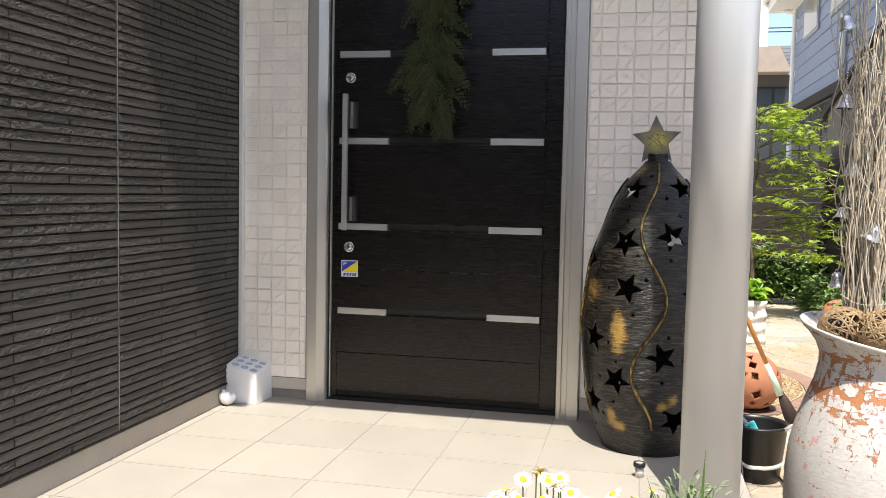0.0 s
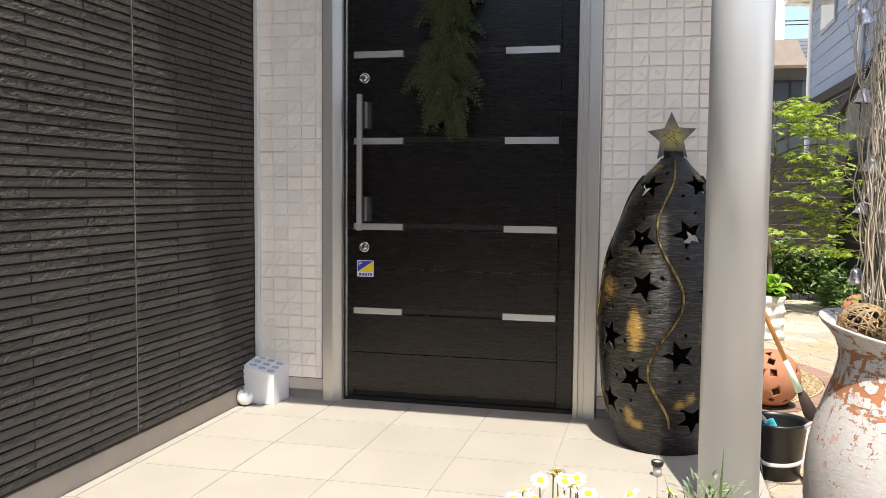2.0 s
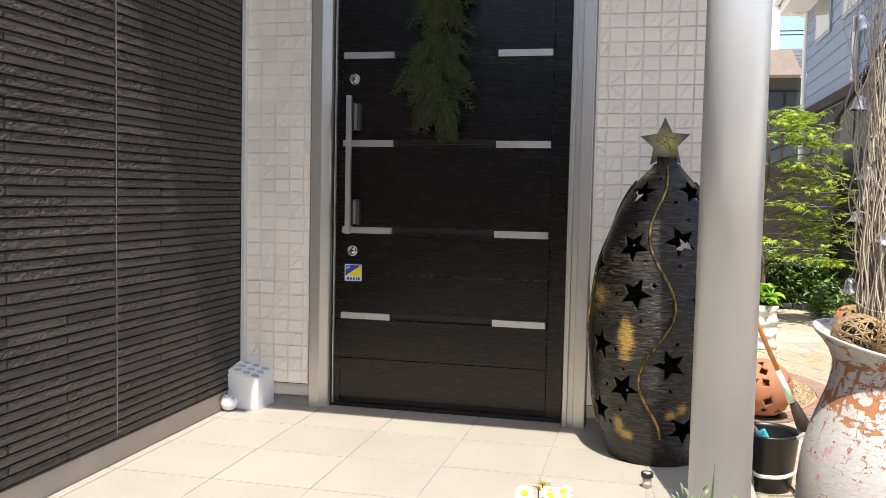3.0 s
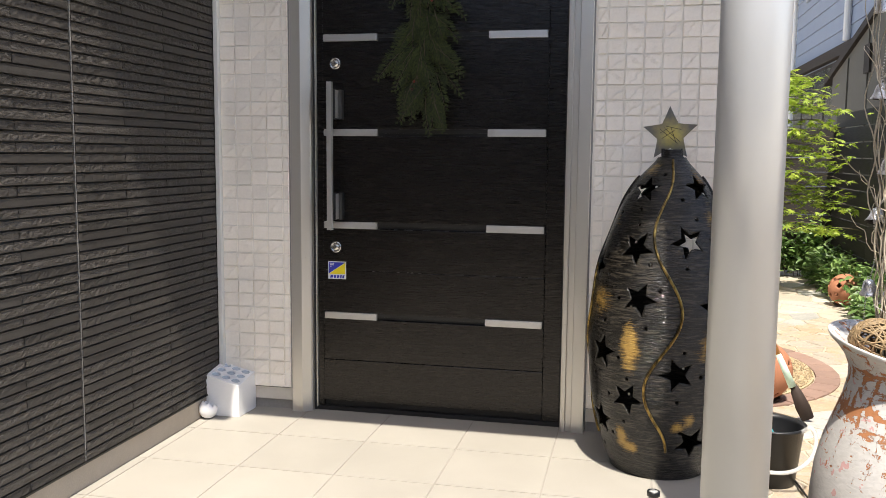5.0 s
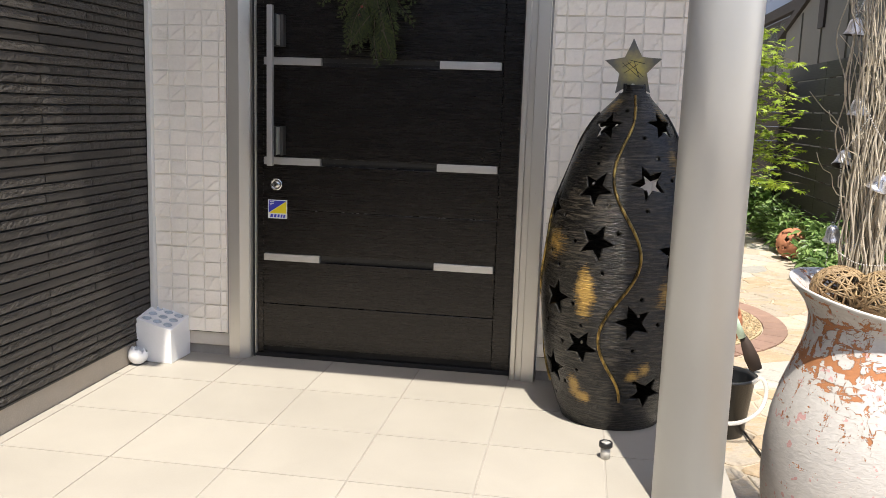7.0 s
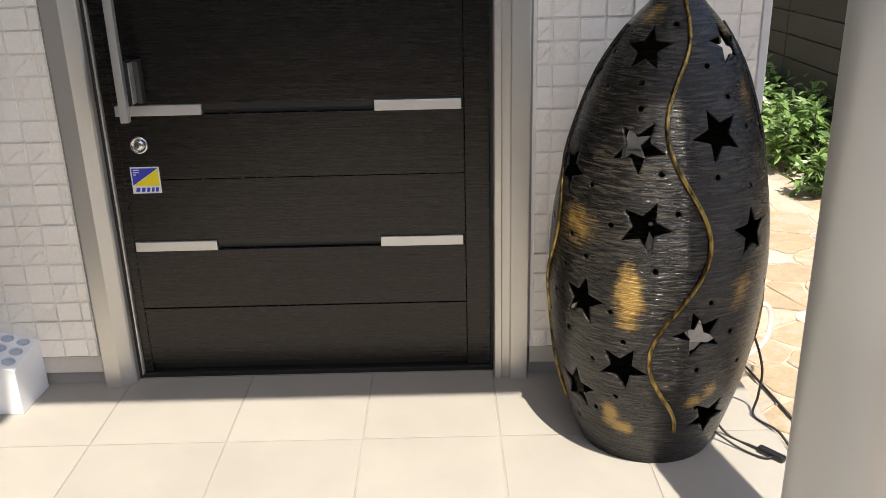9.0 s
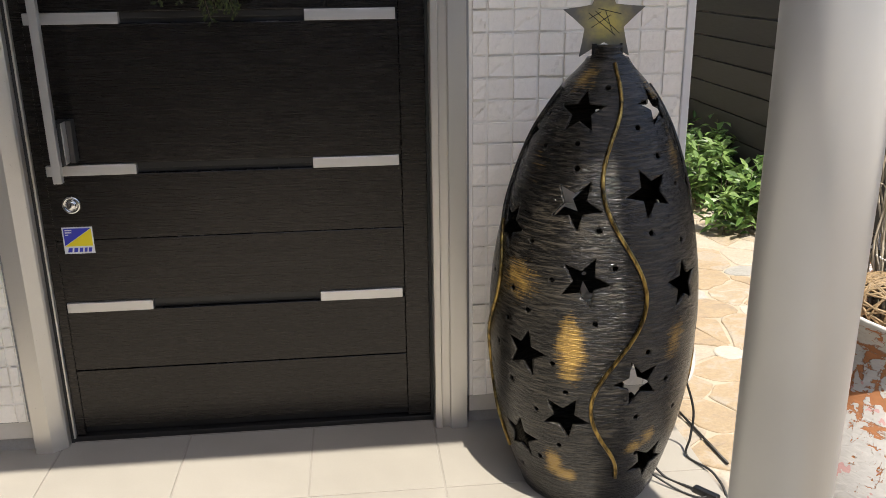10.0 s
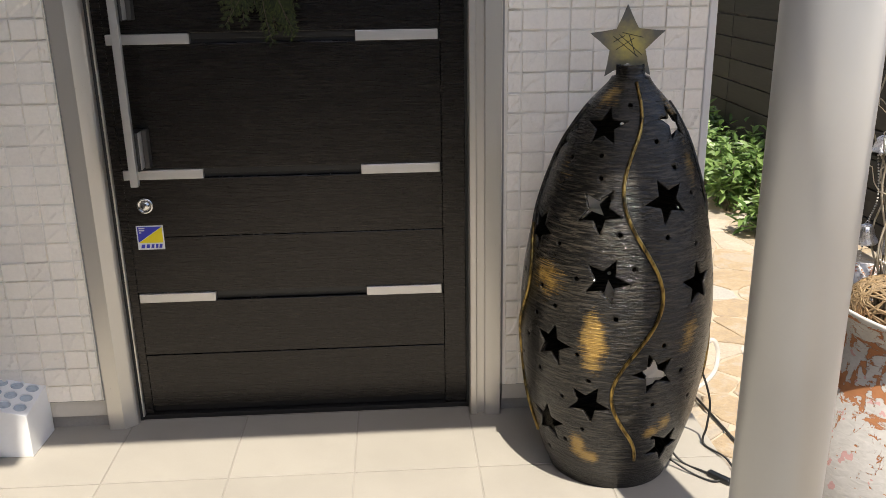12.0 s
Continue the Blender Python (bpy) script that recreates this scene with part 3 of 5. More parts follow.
# ---- white tiled walls on both sides of the door ----
def tile_mesh(w, h, seed):
    """A small square tile facing -y with a riven face: some are cleft along a slanting line."""
    r = random.Random(seed)
    b = bmesh.new()
    c = 0.0011
    steps = 6
    us = [0, c / w] + [k / steps for k in range(1, steps)] + [1 - c / w, 1]
    vs = [0, c / h] + [k / steps for k in range(1, steps)] + [1 - c / h, 1]
    tilt_x, tilt_z = r.uniform(-0.035, 0.035), r.uniform(-0.05, 0.03)
    cleft = r.random() < 0.5
    slant = radians(r.choice((35, 50, 62, 120, 140)))
    cx, cz = r.uniform(0.3, 0.7) * w, r.uniform(0.25, 0.75) * h
    step = r.uniform(0.0012, 0.0028) * r.choice((-1, 1))
    grid = []
    n = len(us)
    for i, u in enumerate(us):
        col = []
        for j, v in enumerate(vs):
            x, z = u * w, v * h
            d = 0.0062 + tilt_x * (x - w / 2) + tilt_z * (z - h / 2) + r.uniform(-0.0003, 0.0003)
            if cleft:
                side = (x - cx) * math.sin(slant) - (z - cz) * math.cos(slant)
                d += step * max(0.0, 1.0 - abs(side) / 0.018) * (1 if side > 0 else 0.15)
            if i in (0, n - 1) or j in (0, n - 1):
                d = 0.0
            col.append(b.verts.new((x, -d, z)))
        grid.append(col)
    for i in range(n - 1):
        for j in range(n - 1):
            b.faces.new((grid[i][j], grid[i + 1][j], grid[i + 1][j + 1], grid[i][j + 1]))
    return b


TILE_ROW, TILE_LOW = 0.0485, 0.0872
tile_kinds = {}


def tiled_wall(name, x0, x1, cols, limit):
    w = solid(name, boxed(x0, x1, WALL_Y, WALL_Y + 0.14, 0.085, 2.5), WALL_JOINT, "white textured wall of small square tiles beside the front door", "wall", kind="structure")
    rest = bmesh.new()
    count = 0
    for k in range(49):
        z = TILE_LOW + k * TILE_ROW
        for a, b in zip(cols, cols[1:]):
            wd = round(b - a - 0.004, 4)
            seed = rng.randrange(16)
            y = WALL_Y + 0.0012 - rng.choice((-0.0018, -0.001, 0, 0.001, 0.0022))
            if z < 1.5 and count < limit:
                key = (wd, seed)
                if key not in tile_kinds:
                    tile_kinds[key] = mesh_of(tile_mesh(wd, TILE_ROW - 0.0038, seed), WHITE_TILE)
                ob = new("tile", tile_kinds[key])
                ob.parent = w
                ob.location = (a + 0.002, y, z)
                count += 1
            else:
                t = tile_mesh(wd, TILE_ROW - 0.0038, seed)
                t.transform(Matrix.Translation((a + 0.002, y, z)))
                tmp = bpy.data.meshes.new("tmp")
                t.to_mesh(tmp)
                t.free()
                rest.from_mesh(tmp)
                bpy.data.meshes.remove(tmp)
    part("wall_tiles", rest, WHITE_TILE, w, kind="stuff")
    part("base_flashing", boxed(x0, x1, WALL_Y + 0.008, WALL_Y + 0.12, 0.036, 0.082, bevel=0.002), BASE_TRIM, w, "narrow beige metal flashing")
    # Black strip put in for the line of shade under the lowest tiles.
    part("drip_gap", boxed(x0, x1, WALL_Y + 0.004, WALL_Y + 0.12, 0.0822, 0.0849), BLACK_RUBBER, w)
    part("base_shadow_strip", boxed(x0, x1, WALL_Y + 0.022, WALL_Y + 0.12, 0.0, 0.036), CEMENT, w)
    return w


wall_l = tiled_wall("wall_north_1", -0.930, -0.660, [-0.917, -0.858, -0.799, -0.741, -0.683, -0.6605], 300)
part("corner_bead", boxed(-0.932, -0.9155, WALL_Y - 0.022, WALL_Y + 0.1, 0.085, 2.5, bevel=0.002), TRIM_WHITE, wall_l, "smooth white corner bead")
RIGHT_COLS = [0.394, 0.429] + [0.429 + 0.0568 * k for k in range(1, 8)] + [0.874]
wall_r = tiled_wall("wall_north_2", 0.389, 0.892, RIGHT_COLS, 300)
part("corner_bead", boxed(0.8745, 0.8945, WALL_Y - 0.006, WALL_Y + 0.02, 0.06, 2.5, bevel=0.003), TRIM_WHITE, wall_r, "smooth white corner bead")
solid("wall_east_side", boxed(0.5, 0.8925, WALL_Y + 0.1415, 9.0, GROUND, 5.0), WALL_WHITE, "white side wall of the house", "wall", kind="structure")
solid("wall_upper", boxed(-3.5, 0.8925, WALL_Y + 0.02, WALL_Y + 0.25, 2.725, 5.0), WALL_WHITE, "white upper wall of the house", "wall", kind="structure")

# ---- front door ----
door = thing("door_1", "closed dark brown wood-grain front door with short silver bars", "door", (-0.14, 0.31, 0), kind="structure")


def world_part(name, bm, material, parent, label="", smooth=False, kind=""):
    """A part given in world places under a thing that stands elsewhere."""
    at = parent.location.copy() if parent.parent is None else parent.parent.location + parent.location
    bm.transform(Matrix.Translation(-at))
    return part(name, bm, material, parent, label, smooth, kind)


def jamb(x0, x1, inner_left):
    """An upright of the door casing with a stepped, chamfered section."""
    b = bmesh.new()
    w = x1 - x0
    if inner_left:
        prof = [(0, 0.42), (0, 0.2555), (0.002, 0.2535), (0.0405, 0.2535), (0.0425, 0.2555), (0.0430, 0.2660), (0.0615, 0.2670), (0.0625, 0.2590), (0.064, 0.2575), (w - 0.002, 0.2590), (w, 0.262), (w, 0.42)]
    else:
        prof = [(0, 0.42), (0, 0.2585), (0.002, 0.2565), (0.0400, 0.2565), (0.0420, 0.2580), (w - 0.004, 0.2760), (w, 0.281), (w, 0.42)]
    pts = [((x1 - q) if inner_left else (x0 + q), y) for q, y in prof]
    lo = [b.verts.new((x, y, 0.0)) for x, y in pts]
    hi = [b.verts.new((x, y, 2.36)) for x, y in pts]
    for k in range(len(pts)):
        j = (k + 1) % len(pts)
        b.faces.new((lo[k], lo[j], hi[j], hi[k]))
    b.faces.new(lo[::-1])
    b.faces.new(hi)
    bmesh.ops.recalc_face_normals(b, faces=b.faces)
    return b


world_part("jamb", jamb(-0.656, -0.586, False), ALUMINIUM, door, "pale champagne aluminium jamb")
world_part("jamb", jamb(0.3035, 0.3835, True), ALUMINIUM, door, "pale champagne aluminium jamb")
world_part("head", boxed(-0.5855, 0.303, 0.27, 0.42, 2.29, 2.36, bevel=0.004), ALUMINIUM, door)
world_part("gasket", boxed(-0.5855, -0.578, 0.300, 0.40, 0.0, 2.29), BLACK_RUBBER, door)
world_part("edge_bead", boxed(-0.5775, -0.5735, 0.296, 0.33, 0.012, 2.29, bevel=0.001), ALUMINIUM, door, "thin bright edge bead")
world_part("gasket", boxed(0.2965, 0.3030, 0.302, 0.40, 0.0, 2.29), BLACK_RUBBER, door)
for x0, x1 in ((-0.6595, -0.6563), (0.3838, 0.3885)):
    world_part("sealant", boxed(x0, x1, 0.2585, 0.40, 0.086, 2.36), CAULK, door, "grey sealant joint")
world_part("threshold", boxed(-0.585, 0.303, 0.302, 0.42, 0.0, 0.014, bevel=0.002), BLACK_METAL, door)
leaf_ob = world_part("leaf", boxed(-0.573, 0.296, 0.321, 0.37, 0.016, 2.29), BLACK_METAL, door)


def leaf_part(name, bm, material, label=""):
    bm.transform(Matrix.Translation(-door.location))
    return part(name, bm, material, leaf_ob, label)


leaf_part("stile", boxed(-0.573, -0.5515, 0.307, 0.322, 0.016, 2.29, bevel=0.001), WOOD)
leaf_part("stile", boxed(0.2395, 0.2962, 0.307, 0.322, 0.016, 2.29, bevel=0.001), WOOD)
BAR0, BAR_STEP = 0.351, 0.3248
for k in range(-1, 7):
    zc = BAR0 + BAR_STEP * k
    lo = max(zc + 0.0125, 0.016)
    groove = zc + BAR_STEP * 0.5
    spans = ((lo, groove - 0.001), (groove + 0.001, zc + BAR_STEP - 0.0125)) if k < 1 else ((lo, zc + BAR_STEP - 0.0125),)
    for a, b in spans:
        b = min(b, 2.28)
        if b > a + 0.02:
            leaf_part("board", boxed(-0.5503, 0.2384, 0.3055, 0.322, a, b, bevel=0.0012), WOOD)
    if k >= 0 and zc < 2.25:
        leaf_part("inlay_bar", boxed(-0.546, -0.352, 0.2985, 0.318, zc - 0.0118, zc + 0.0118, bevel=0.0012), SILVER, "brushed silver inlay bar")
        leaf_part("inlay_bar", boxed(0.037, 0.233, 0.2985, 0.318, zc - 0.0118, zc + 0.0118, bevel=0.0012), SILVER, "brushed silver inlay bar")
        leaf_part("channel", boxed(-0.3515, 0.0365, 0.316, 0.3205, zc - 0.0118, zc + 0.0118), BLACK_METAL)
        leaf_part("channel_lip", boxed(-0.3515, 0.0365, 0.3105, 0.319, zc - 0.0015, zc + 0.012, bevel=0.001), CHANNEL_GREY)

handle_bar = world_part("pull_handle", boxed(-0.5085, -0.4905, 0.223, 0.241, 0.664, 1.170, bevel=0.0012), SILVER, door, "long square brushed-silver pull handle")
for z0, z1 in ((1.046, 1.146), (0.697, 0.790)):
    b = boxed(-0.507, -0.4875, 0.2405, 0.306, z0, z1, bevel=0.001)
    b.transform(Matrix.Translation(-door.location))
    part("mount", b, BLACK_METAL, handle_bar)
    b = boxed(-0.4873, -0.4848, 0.255, 0.3055, z0 + 0.002, z1 - 0.002, bevel=0.0005)
    b.transform(Matrix.Translation(-door.location))
    part("mount_plate", b, SILVER, handle_bar)
    b = boxed(-0.4846, -0.4727, 0.279, 0.3056, z0, z1, bevel=0.001)
    b.transform(Matrix.Translation(-door.location))
    part("mount_foot", b, MOUNT_GREY, handle_bar)
for z in (1.238, 0.597):
    b = turned([(0.0205, 0), (0.0205, 0.003), (0.0188, 0.0055), (0.0145, 0.006), (0.0140, 0.0035), (0.0110, 0.0035), (0.0104, 0.0085), (0.0070, 0.0095)], 32)
    b.transform(Matrix.Translation((-0.504, 0.3055, z)) @ Matrix.Rotation(radians(90), 4, "X"))
    lock = world_part("lock_cylinder", b, CHROME, door, "round chrome lock cylinder", True)
    b = boxed(-0.0008, 0.0008, -0.0102, -0.0092, -0.0035, 0.0035)
    b.transform(Matrix.Translation((-0.504, 0.3055, z)))
    b.transform(Matrix.Translation(-door.location))
    part("keyhole", b, BLACK_METAL, lock)

# sticker on the door
sticker = thing("security_sticker", "small square blue and yellow security sticker on the door", "sticker", (-0.5005, 0.305, 0.5135))
SX, SZ = 0.0335, 0.0315


def flat_poly(pts, y):
    b = bmesh.new()
    prism(b, pts, 0.0003, Matrix.Translation((0, y, 0)) @ Matrix.Rotation(radians(90), 4, "X"))
    return b


part("backing", flat_poly([(-SX, -SZ), (SX, -SZ), (SX, SZ), (-SX, SZ)], 0.0), STICKER_WHITE, sticker)
part("blue_triangle", flat_poly([(-SX + 0.003, -0.012), (SX - 0.003, SZ - 0.003), (-SX + 0.003, SZ - 0.003)], -0.0006), STICKER_BLUE, sticker)
part("yellow_triangle", flat_poly([(-SX + 0.003, -0.0135), (SX - 0.003, -0.0135), (SX - 0.003, SZ - 0.004)], -0.0005), STICKER_YELLOW, sticker)
for k, (a, b) in enumerate(((-0.026, -0.016), (-0.013, -0.004), (-0.001, 0.007), (0.010, 0.017), (0.019, 0.027))):
    part("wordmark_bar", flat_poly([(a, -0.0275), (b - 0.001, -0.0275), (b + 0.001, -0.0175), (a + 0.002, -0.0175)], -0.0006), STICKER_BLUE, sticker)
for k, ln in enumerate((0.015, 0.014, 0.006)):
    zz = 0.0245 - 0.0055 * k
    part("text_bar", flat_poly([(-0.027, zz - 0.0012), (-0.027 + ln, zz - 0.0012), (-0.027 + ln, zz + 0.0012), (-0.027, zz + 0.0012)], -0.0011), STICKER_WHITE, sticker)

# hanging swag of cypress on the door
swag = thing("hanging_swag", "long drooping swag of green cypress sprays on the door", "wreath", (-0.165, 0.29, 1.45))
foliage = bmesh.new()
stems = bmesh.new()
r2 = random.Random(21)
for k in range(150):
    z0 = r2.uniform(-0.325, 0.66)
    side = r2.choice((-1, 1)) if k % 3 else 0
    x0 = 0.022 * side + r2.gauss(0, 0.014) + 0.012 * math.sin(z0 * 9)
    fan = radians(r2.uniform(14, 50) * side + r2.uniform(-14, 14))
    if z0 < -0.22:
        fan *= 0.7
    ln = r2.uniform(0.085, 0.135)
    way = Vector((math.sin(fan), 0, -math.cos(fan)))
    flat = Vector((r2.uniform(-0.45, 0.45), -1, r2.uniform(-0.5, 0.35)))
    flat = (flat - way * flat.dot(way)).normalized()
    cross = way.cross(flat)
    base = Vector((x0, -r2.uniform(0.008, 0.05), z0))
    spine = [base + way * (ln * t) + flat * (0.022 * math.sin(t * 2.6)) + Vector((0, 0, -0.022 * t * t)) for t in (0, 0.25, 0.5, 0.75, 1.0)]
    tube(stems, spine, 0.0012, 4, 0.5)
    for j in range(18):
        t = 0.08 + 0.92 * j / 17
        seg = min(3, int(t * 4))
        q = spine[seg].lerp(spine[seg + 1], t * 4 - seg)
        sg = 1 if j % 2 else -1
        out = (way + cross * (sg * r2.uniform(0.75, 1.15)) + flat * r2.uniform(-0.25, 0.25)).normalized()
        reach = 0.042 * (1.08 - 0.75 * t) * r2.uniform(0.75, 1.15)
        up = (flat - out * flat.dot(out)).normalized()
        m = Matrix((out.cross(up), out, up)).transposed().to_4x4()
        m.translation = q
        leaf(foliage, m, reach, 0.0034, 0.3)
        for u in (0.25, 0.45, 0.65, 0.85):
            for turn in (-34, 34):
                m2 = m @ Matrix.Translation((0, reach * u, 0)) @ Matrix.Rotation(radians(turn + r2.uniform(-8, 8)), 4, "Z")
                leaf(foliage, m2, reach * (0.55 - 0.25 * u), 0.0026, 0.3)
part("foliage", foliage, LEAF_SWAG, swag)
part("stem", stems, BARK, swag)
for k in range(9):
    part("berry", ball(bmesh.new(), (r2.uniform(-0.05, 0.05), -0.05, r2.uniform(-0.38, 0.4)), 0.005, 8, 6), BERRY, swag, smooth=True)

# ---- pierced metal egg lantern with a star ----
EGG_AT = (0.619, 0.025)
EGG_LOW = [(0.138, 0.0), (0.158, 0.04), (0.176, 0.10), (0.195, 0.17), (0.208, 0.25), (0.215, 0.33), (0.2175, 0.42), (0.212, 0.50)]
EGG_PROFILE = EGG_LOW + [(0.201, 0.57), (0.1885, 0.63), (0.170, 0.69), (0.150, 0.75), (0.130, 0.80), (0.103, 0.85), (0.079, 0.88), (0.055, 0.905), (0.040, 0.917), (0.034, 0.925)]


def egg_radius(z):
    """The egg's radius at a height, smoothed."""
    for (r0, z0), (r1, z1) in zip(EGG_PROFILE, EGG_PROFILE[1:]):
        if z <= z1:
            return r0 + (r1 - r0) * (z - z0) / (z1 - z0)
    return EGG_PROFILE[-1][0]


def egg_round(z):
    return sum(egg_radius(min(0.925, max(0.0, z + d))) for d in (-0.02, -0.01, 0, 0.01, 0.02)) / 5


def egg_spot(angle, z, lift=0.0):
    """A place on the egg: angle 0 faces the street, positive towards +x."""
    a = radians(angle)
    r = egg_round(z) + lift
    return Vector((r * math.sin(a), -r * math.cos(a), z))


egg_rings = [(egg_round(0.925 * k / 110), 0.925 * k / 110) for k in range(111)]
inner = [(max(0.02, r - 0.006), z) for r, z in egg_rings]
egg = thing("egg_lantern", "tall black glazed egg lantern pierced with stars, brushed with gold", "lantern", (*EGG_AT, 0.0))
bm = bmesh.new()
NE = 144
outer_l = [[bm.verts.new((r * math.cos(2 * math.pi * k / NE), r * math.sin(2 * math.pi * k / NE), z)) for k in range(NE)] for r, z in egg_rings]
inner_l = [[bm.verts.new((r * math.cos(2 * math.pi * k / NE), r * math.sin(2 * math.pi * k / NE), z)) for k in range(NE)] for r, z in inner]
for loops, flip in ((outer_l, False), (inner_l, True)):
    for lo, hi in zip(loops, loops[1:]):
        for k in range(NE):
            q = (lo[k], lo[(k + 1) % NE], hi[(k + 1) % NE], hi[k])
            bm.faces.new(q[::-1] if flip else q)
for k in range(NE):
    j = (k + 1) % NE
    bm.faces.new((outer_l[-1][k], outer_l[-1][j], inner_l[-1][j], inner_l[-1][k]))
    bm.faces.new((outer_l[0][j], outer_l[0][k], inner_l[0][k], inner_l[0][j]))
shell = part("shell", bm, LACQUER, egg, smooth=True)

cutters = bmesh.new()
STARS = [(-29.5, 0.671, 27), (18, 0.692, -23), (-77, 0.609, 20), (-20.7, 0.532, 21), (39, 0.511, -3), (-52, 0.370, 11), (10, 0.327, -20), (-28, 0.245, 27), (-60, 0.162, 8), (27, 0.124, 28), (-38, 0.835, -3), (45, 0.840, 0)]
BACK = [(-174, 0.592, 10), (130, 0.152, 6), (109, 0.812, 0), (153, 0.657, 30), (-130, 0.815, 20), (168, 0.334, 8), (75, 0.68, 0), (98, 0.53, 10), (72, 0.30, 5), (88, 0.16, 0), (-110, 0.45, 0), (-118, 0.66, 8), (-128, 0.22, 0), (-100, 0.78, 0)]


def facing(angle, z):
    """A frame on the egg's skin: x along the girth, y up, z outwards."""
    p = egg_spot(angle, z)
    out = (egg_spot(angle, z, 0.05) - p).normalized()
    dz = (egg_spot(angle, min(z + 0.01, 0.92)) - egg_spot(angle, max(z - 0.01, 0))).normalized()
    xx = dz.cross(out).normalized()
    out = xx.cross(dz)
    m = Matrix((xx, dz, out)).transposed().to_4x4()
    m.translation = p
    return m


for angle, z, turn in STARS + BACK:
    size = 0.041 if (angle, z) in ((153, 0.657), (-130, 0.815), (109, 0.812)) else 0.050 if z < 0.75 else 0.045
    prism(cutters, star_outline(size, 0.44, radians(turn)), 0.07, facing(angle, z))
taken = [(a, z) for a, z, _ in STARS + BACK]
dots = [(-35, 0.779), (-32, 0.736), (-13, 0.876), (14.4, 0.807), (29, 0.754), (43, 0.698), (-14.4, 0.628), (-54, 0.593), (16, 0.62), (39, 0.595), (-38.4, 0.529), (-5, 0.559), (-51, 0.459), (-14, 0.453), (14.5, 0.39), (28.6, 0.321), (-35, 0.361), (-27.6, 0.303), (-45, 0.249), (11.4, 0.248), (39.4, 0.244), (16, 0.155), (-31.6, 0.174), (-45.7, 0.13)]
rd = random.Random(5)
while len(dots) < 95:
    a, z = rd.uniform(60, 300), rd.uniform(0.06, 0.87)
    far = lambda a2, z2, lim: math.hypot((a - a2 + 180) % 360 - 180 and radians((a - a2 + 180) % 360 - 180) * egg_round(z), z - z2) > lim
    snake = -1 - 13 * math.cos(2 * math.pi * (z - 0.72) / 0.447)
    if all(far(a2, z2, 0.062) for a2, z2 in taken) and all(far(a2, z2, 0.05) for a2, z2 in dots) and far(snake, z, 0.03):
        dots.append((a, z))
for a, z in dots:
    prism(cutters, [(0.0056 * math.cos(2 * math.pi * k / 10), 0.0056 * math.sin(2 * math.pi * k / 10)) for k in range(10)], 0.05, facing(a, z))
bmesh.ops.recalc_face_normals(cutters, faces=cutters.faces)
cut(shell, cutters)
GOLD = [(-25.5, 0.393, 0.027, 0.060, 1.0), (-59, 0.515, 0.045, 0.038, 0.62), (-36, 0.122, 0.020, 0.034, 0.95), (-29, 0.097, 0.026, 0.020, 0.95), (13, 0.175, 0.018, 0.016, 0.85), (22, 0.192, 0.018, 0.020, 0.85), (32, 0.405, 0.028, 0.048, 0.62), (-52, 0.888, 0.024, 0.026, 0.6), (55, 0.868, 0.024, 0.026, 0.55), (50, 0.752, 0.024, 0.050, 0.5), (-66, 0.735, 0.03, 0.05, 0.3), (82, 0.5, 0.04, 0.06, 0.6), (120, 0.25, 0.05, 0.05, 0.6), (-110, 0.3, 0.05, 0.06, 0.6)]
at = shell.data.attributes.new("gilding", "FLOAT", "POINT")
vals = []
for v in shell.data.vertices:
    a = math.degrees(math.atan2(v.co.x, -v.co.y))
    r = math.hypot(v.co.x, v.co.y)
    best = 0.0
    for ga, gz, gw, gh, gs in GOLD:
        d = math.hypot(radians((a - ga + 180) % 360 - 180) * r / gw, (v.co.z - gz) / gh) / 1.6
        best = max(best, (1.05 - d) * gs)
    vals.append(min(1.0, max(0.0, best)))
at.data.foreach_set("value", vals)
for poly in shell.data.polygons:
    poly.use_smooth = True
part("base", turned([(0.128, 0.003), (0.128, 0.006)], 48), DARK_INSIDE, egg)
part("neck_ring", turned([(0.031, 0.917), (0.035, 0.920), (0.0345, 0.926), (0.028, 0.930), (0.0265, 0.942), (0.028, 0.9475), (0.0, 0.948)], 32, close_top=False), LACQUER, egg, smooth=True)
for centre in (0, 88, -88):
    line = []
    for k in range(70):
        z = 0.918 - (0.918 - 0.095) * k / 69
        amp = 13 * min(1.0, (0.95 - z) / 0.15, (z + 0.02) / 0.2)
        line.append(egg_spot(centre - 1 - amp * math.cos(2 * math.pi * (z - 0.72) / 0.447), z, 0.002))
    worn = 0 if centre == 0 else 26
    part("gold_cord", tube(bmesh.new(), line[worn:], 0.0041, 8), GOLD_PAINT, egg, "raised winding gold cord", True)
    if worn:
        part("black_cord", tube(bmesh.new(), line[4:worn + 1], 0.0041, 8), LACQUER, egg, "raised winding black cord", True)
star_m = Matrix.Translation((0.004, 0.012, 0.9915)) @ Matrix.Rotation(radians(-13), 4, "Z") @ Matrix.Rotation(radians(90), 4, "X")
bm = prism(bmesh.new(), star_outline(0.0825, 0.46, radians(-2)), 0.005, star_m)
bmesh.ops.bevel(bm, geom=bm.edges[:], offset=0.0012, segments=1, affect="EDGES")
star_ob = part("star", bm, STAR_GOLD, egg, "flat scratched bronze star finial")
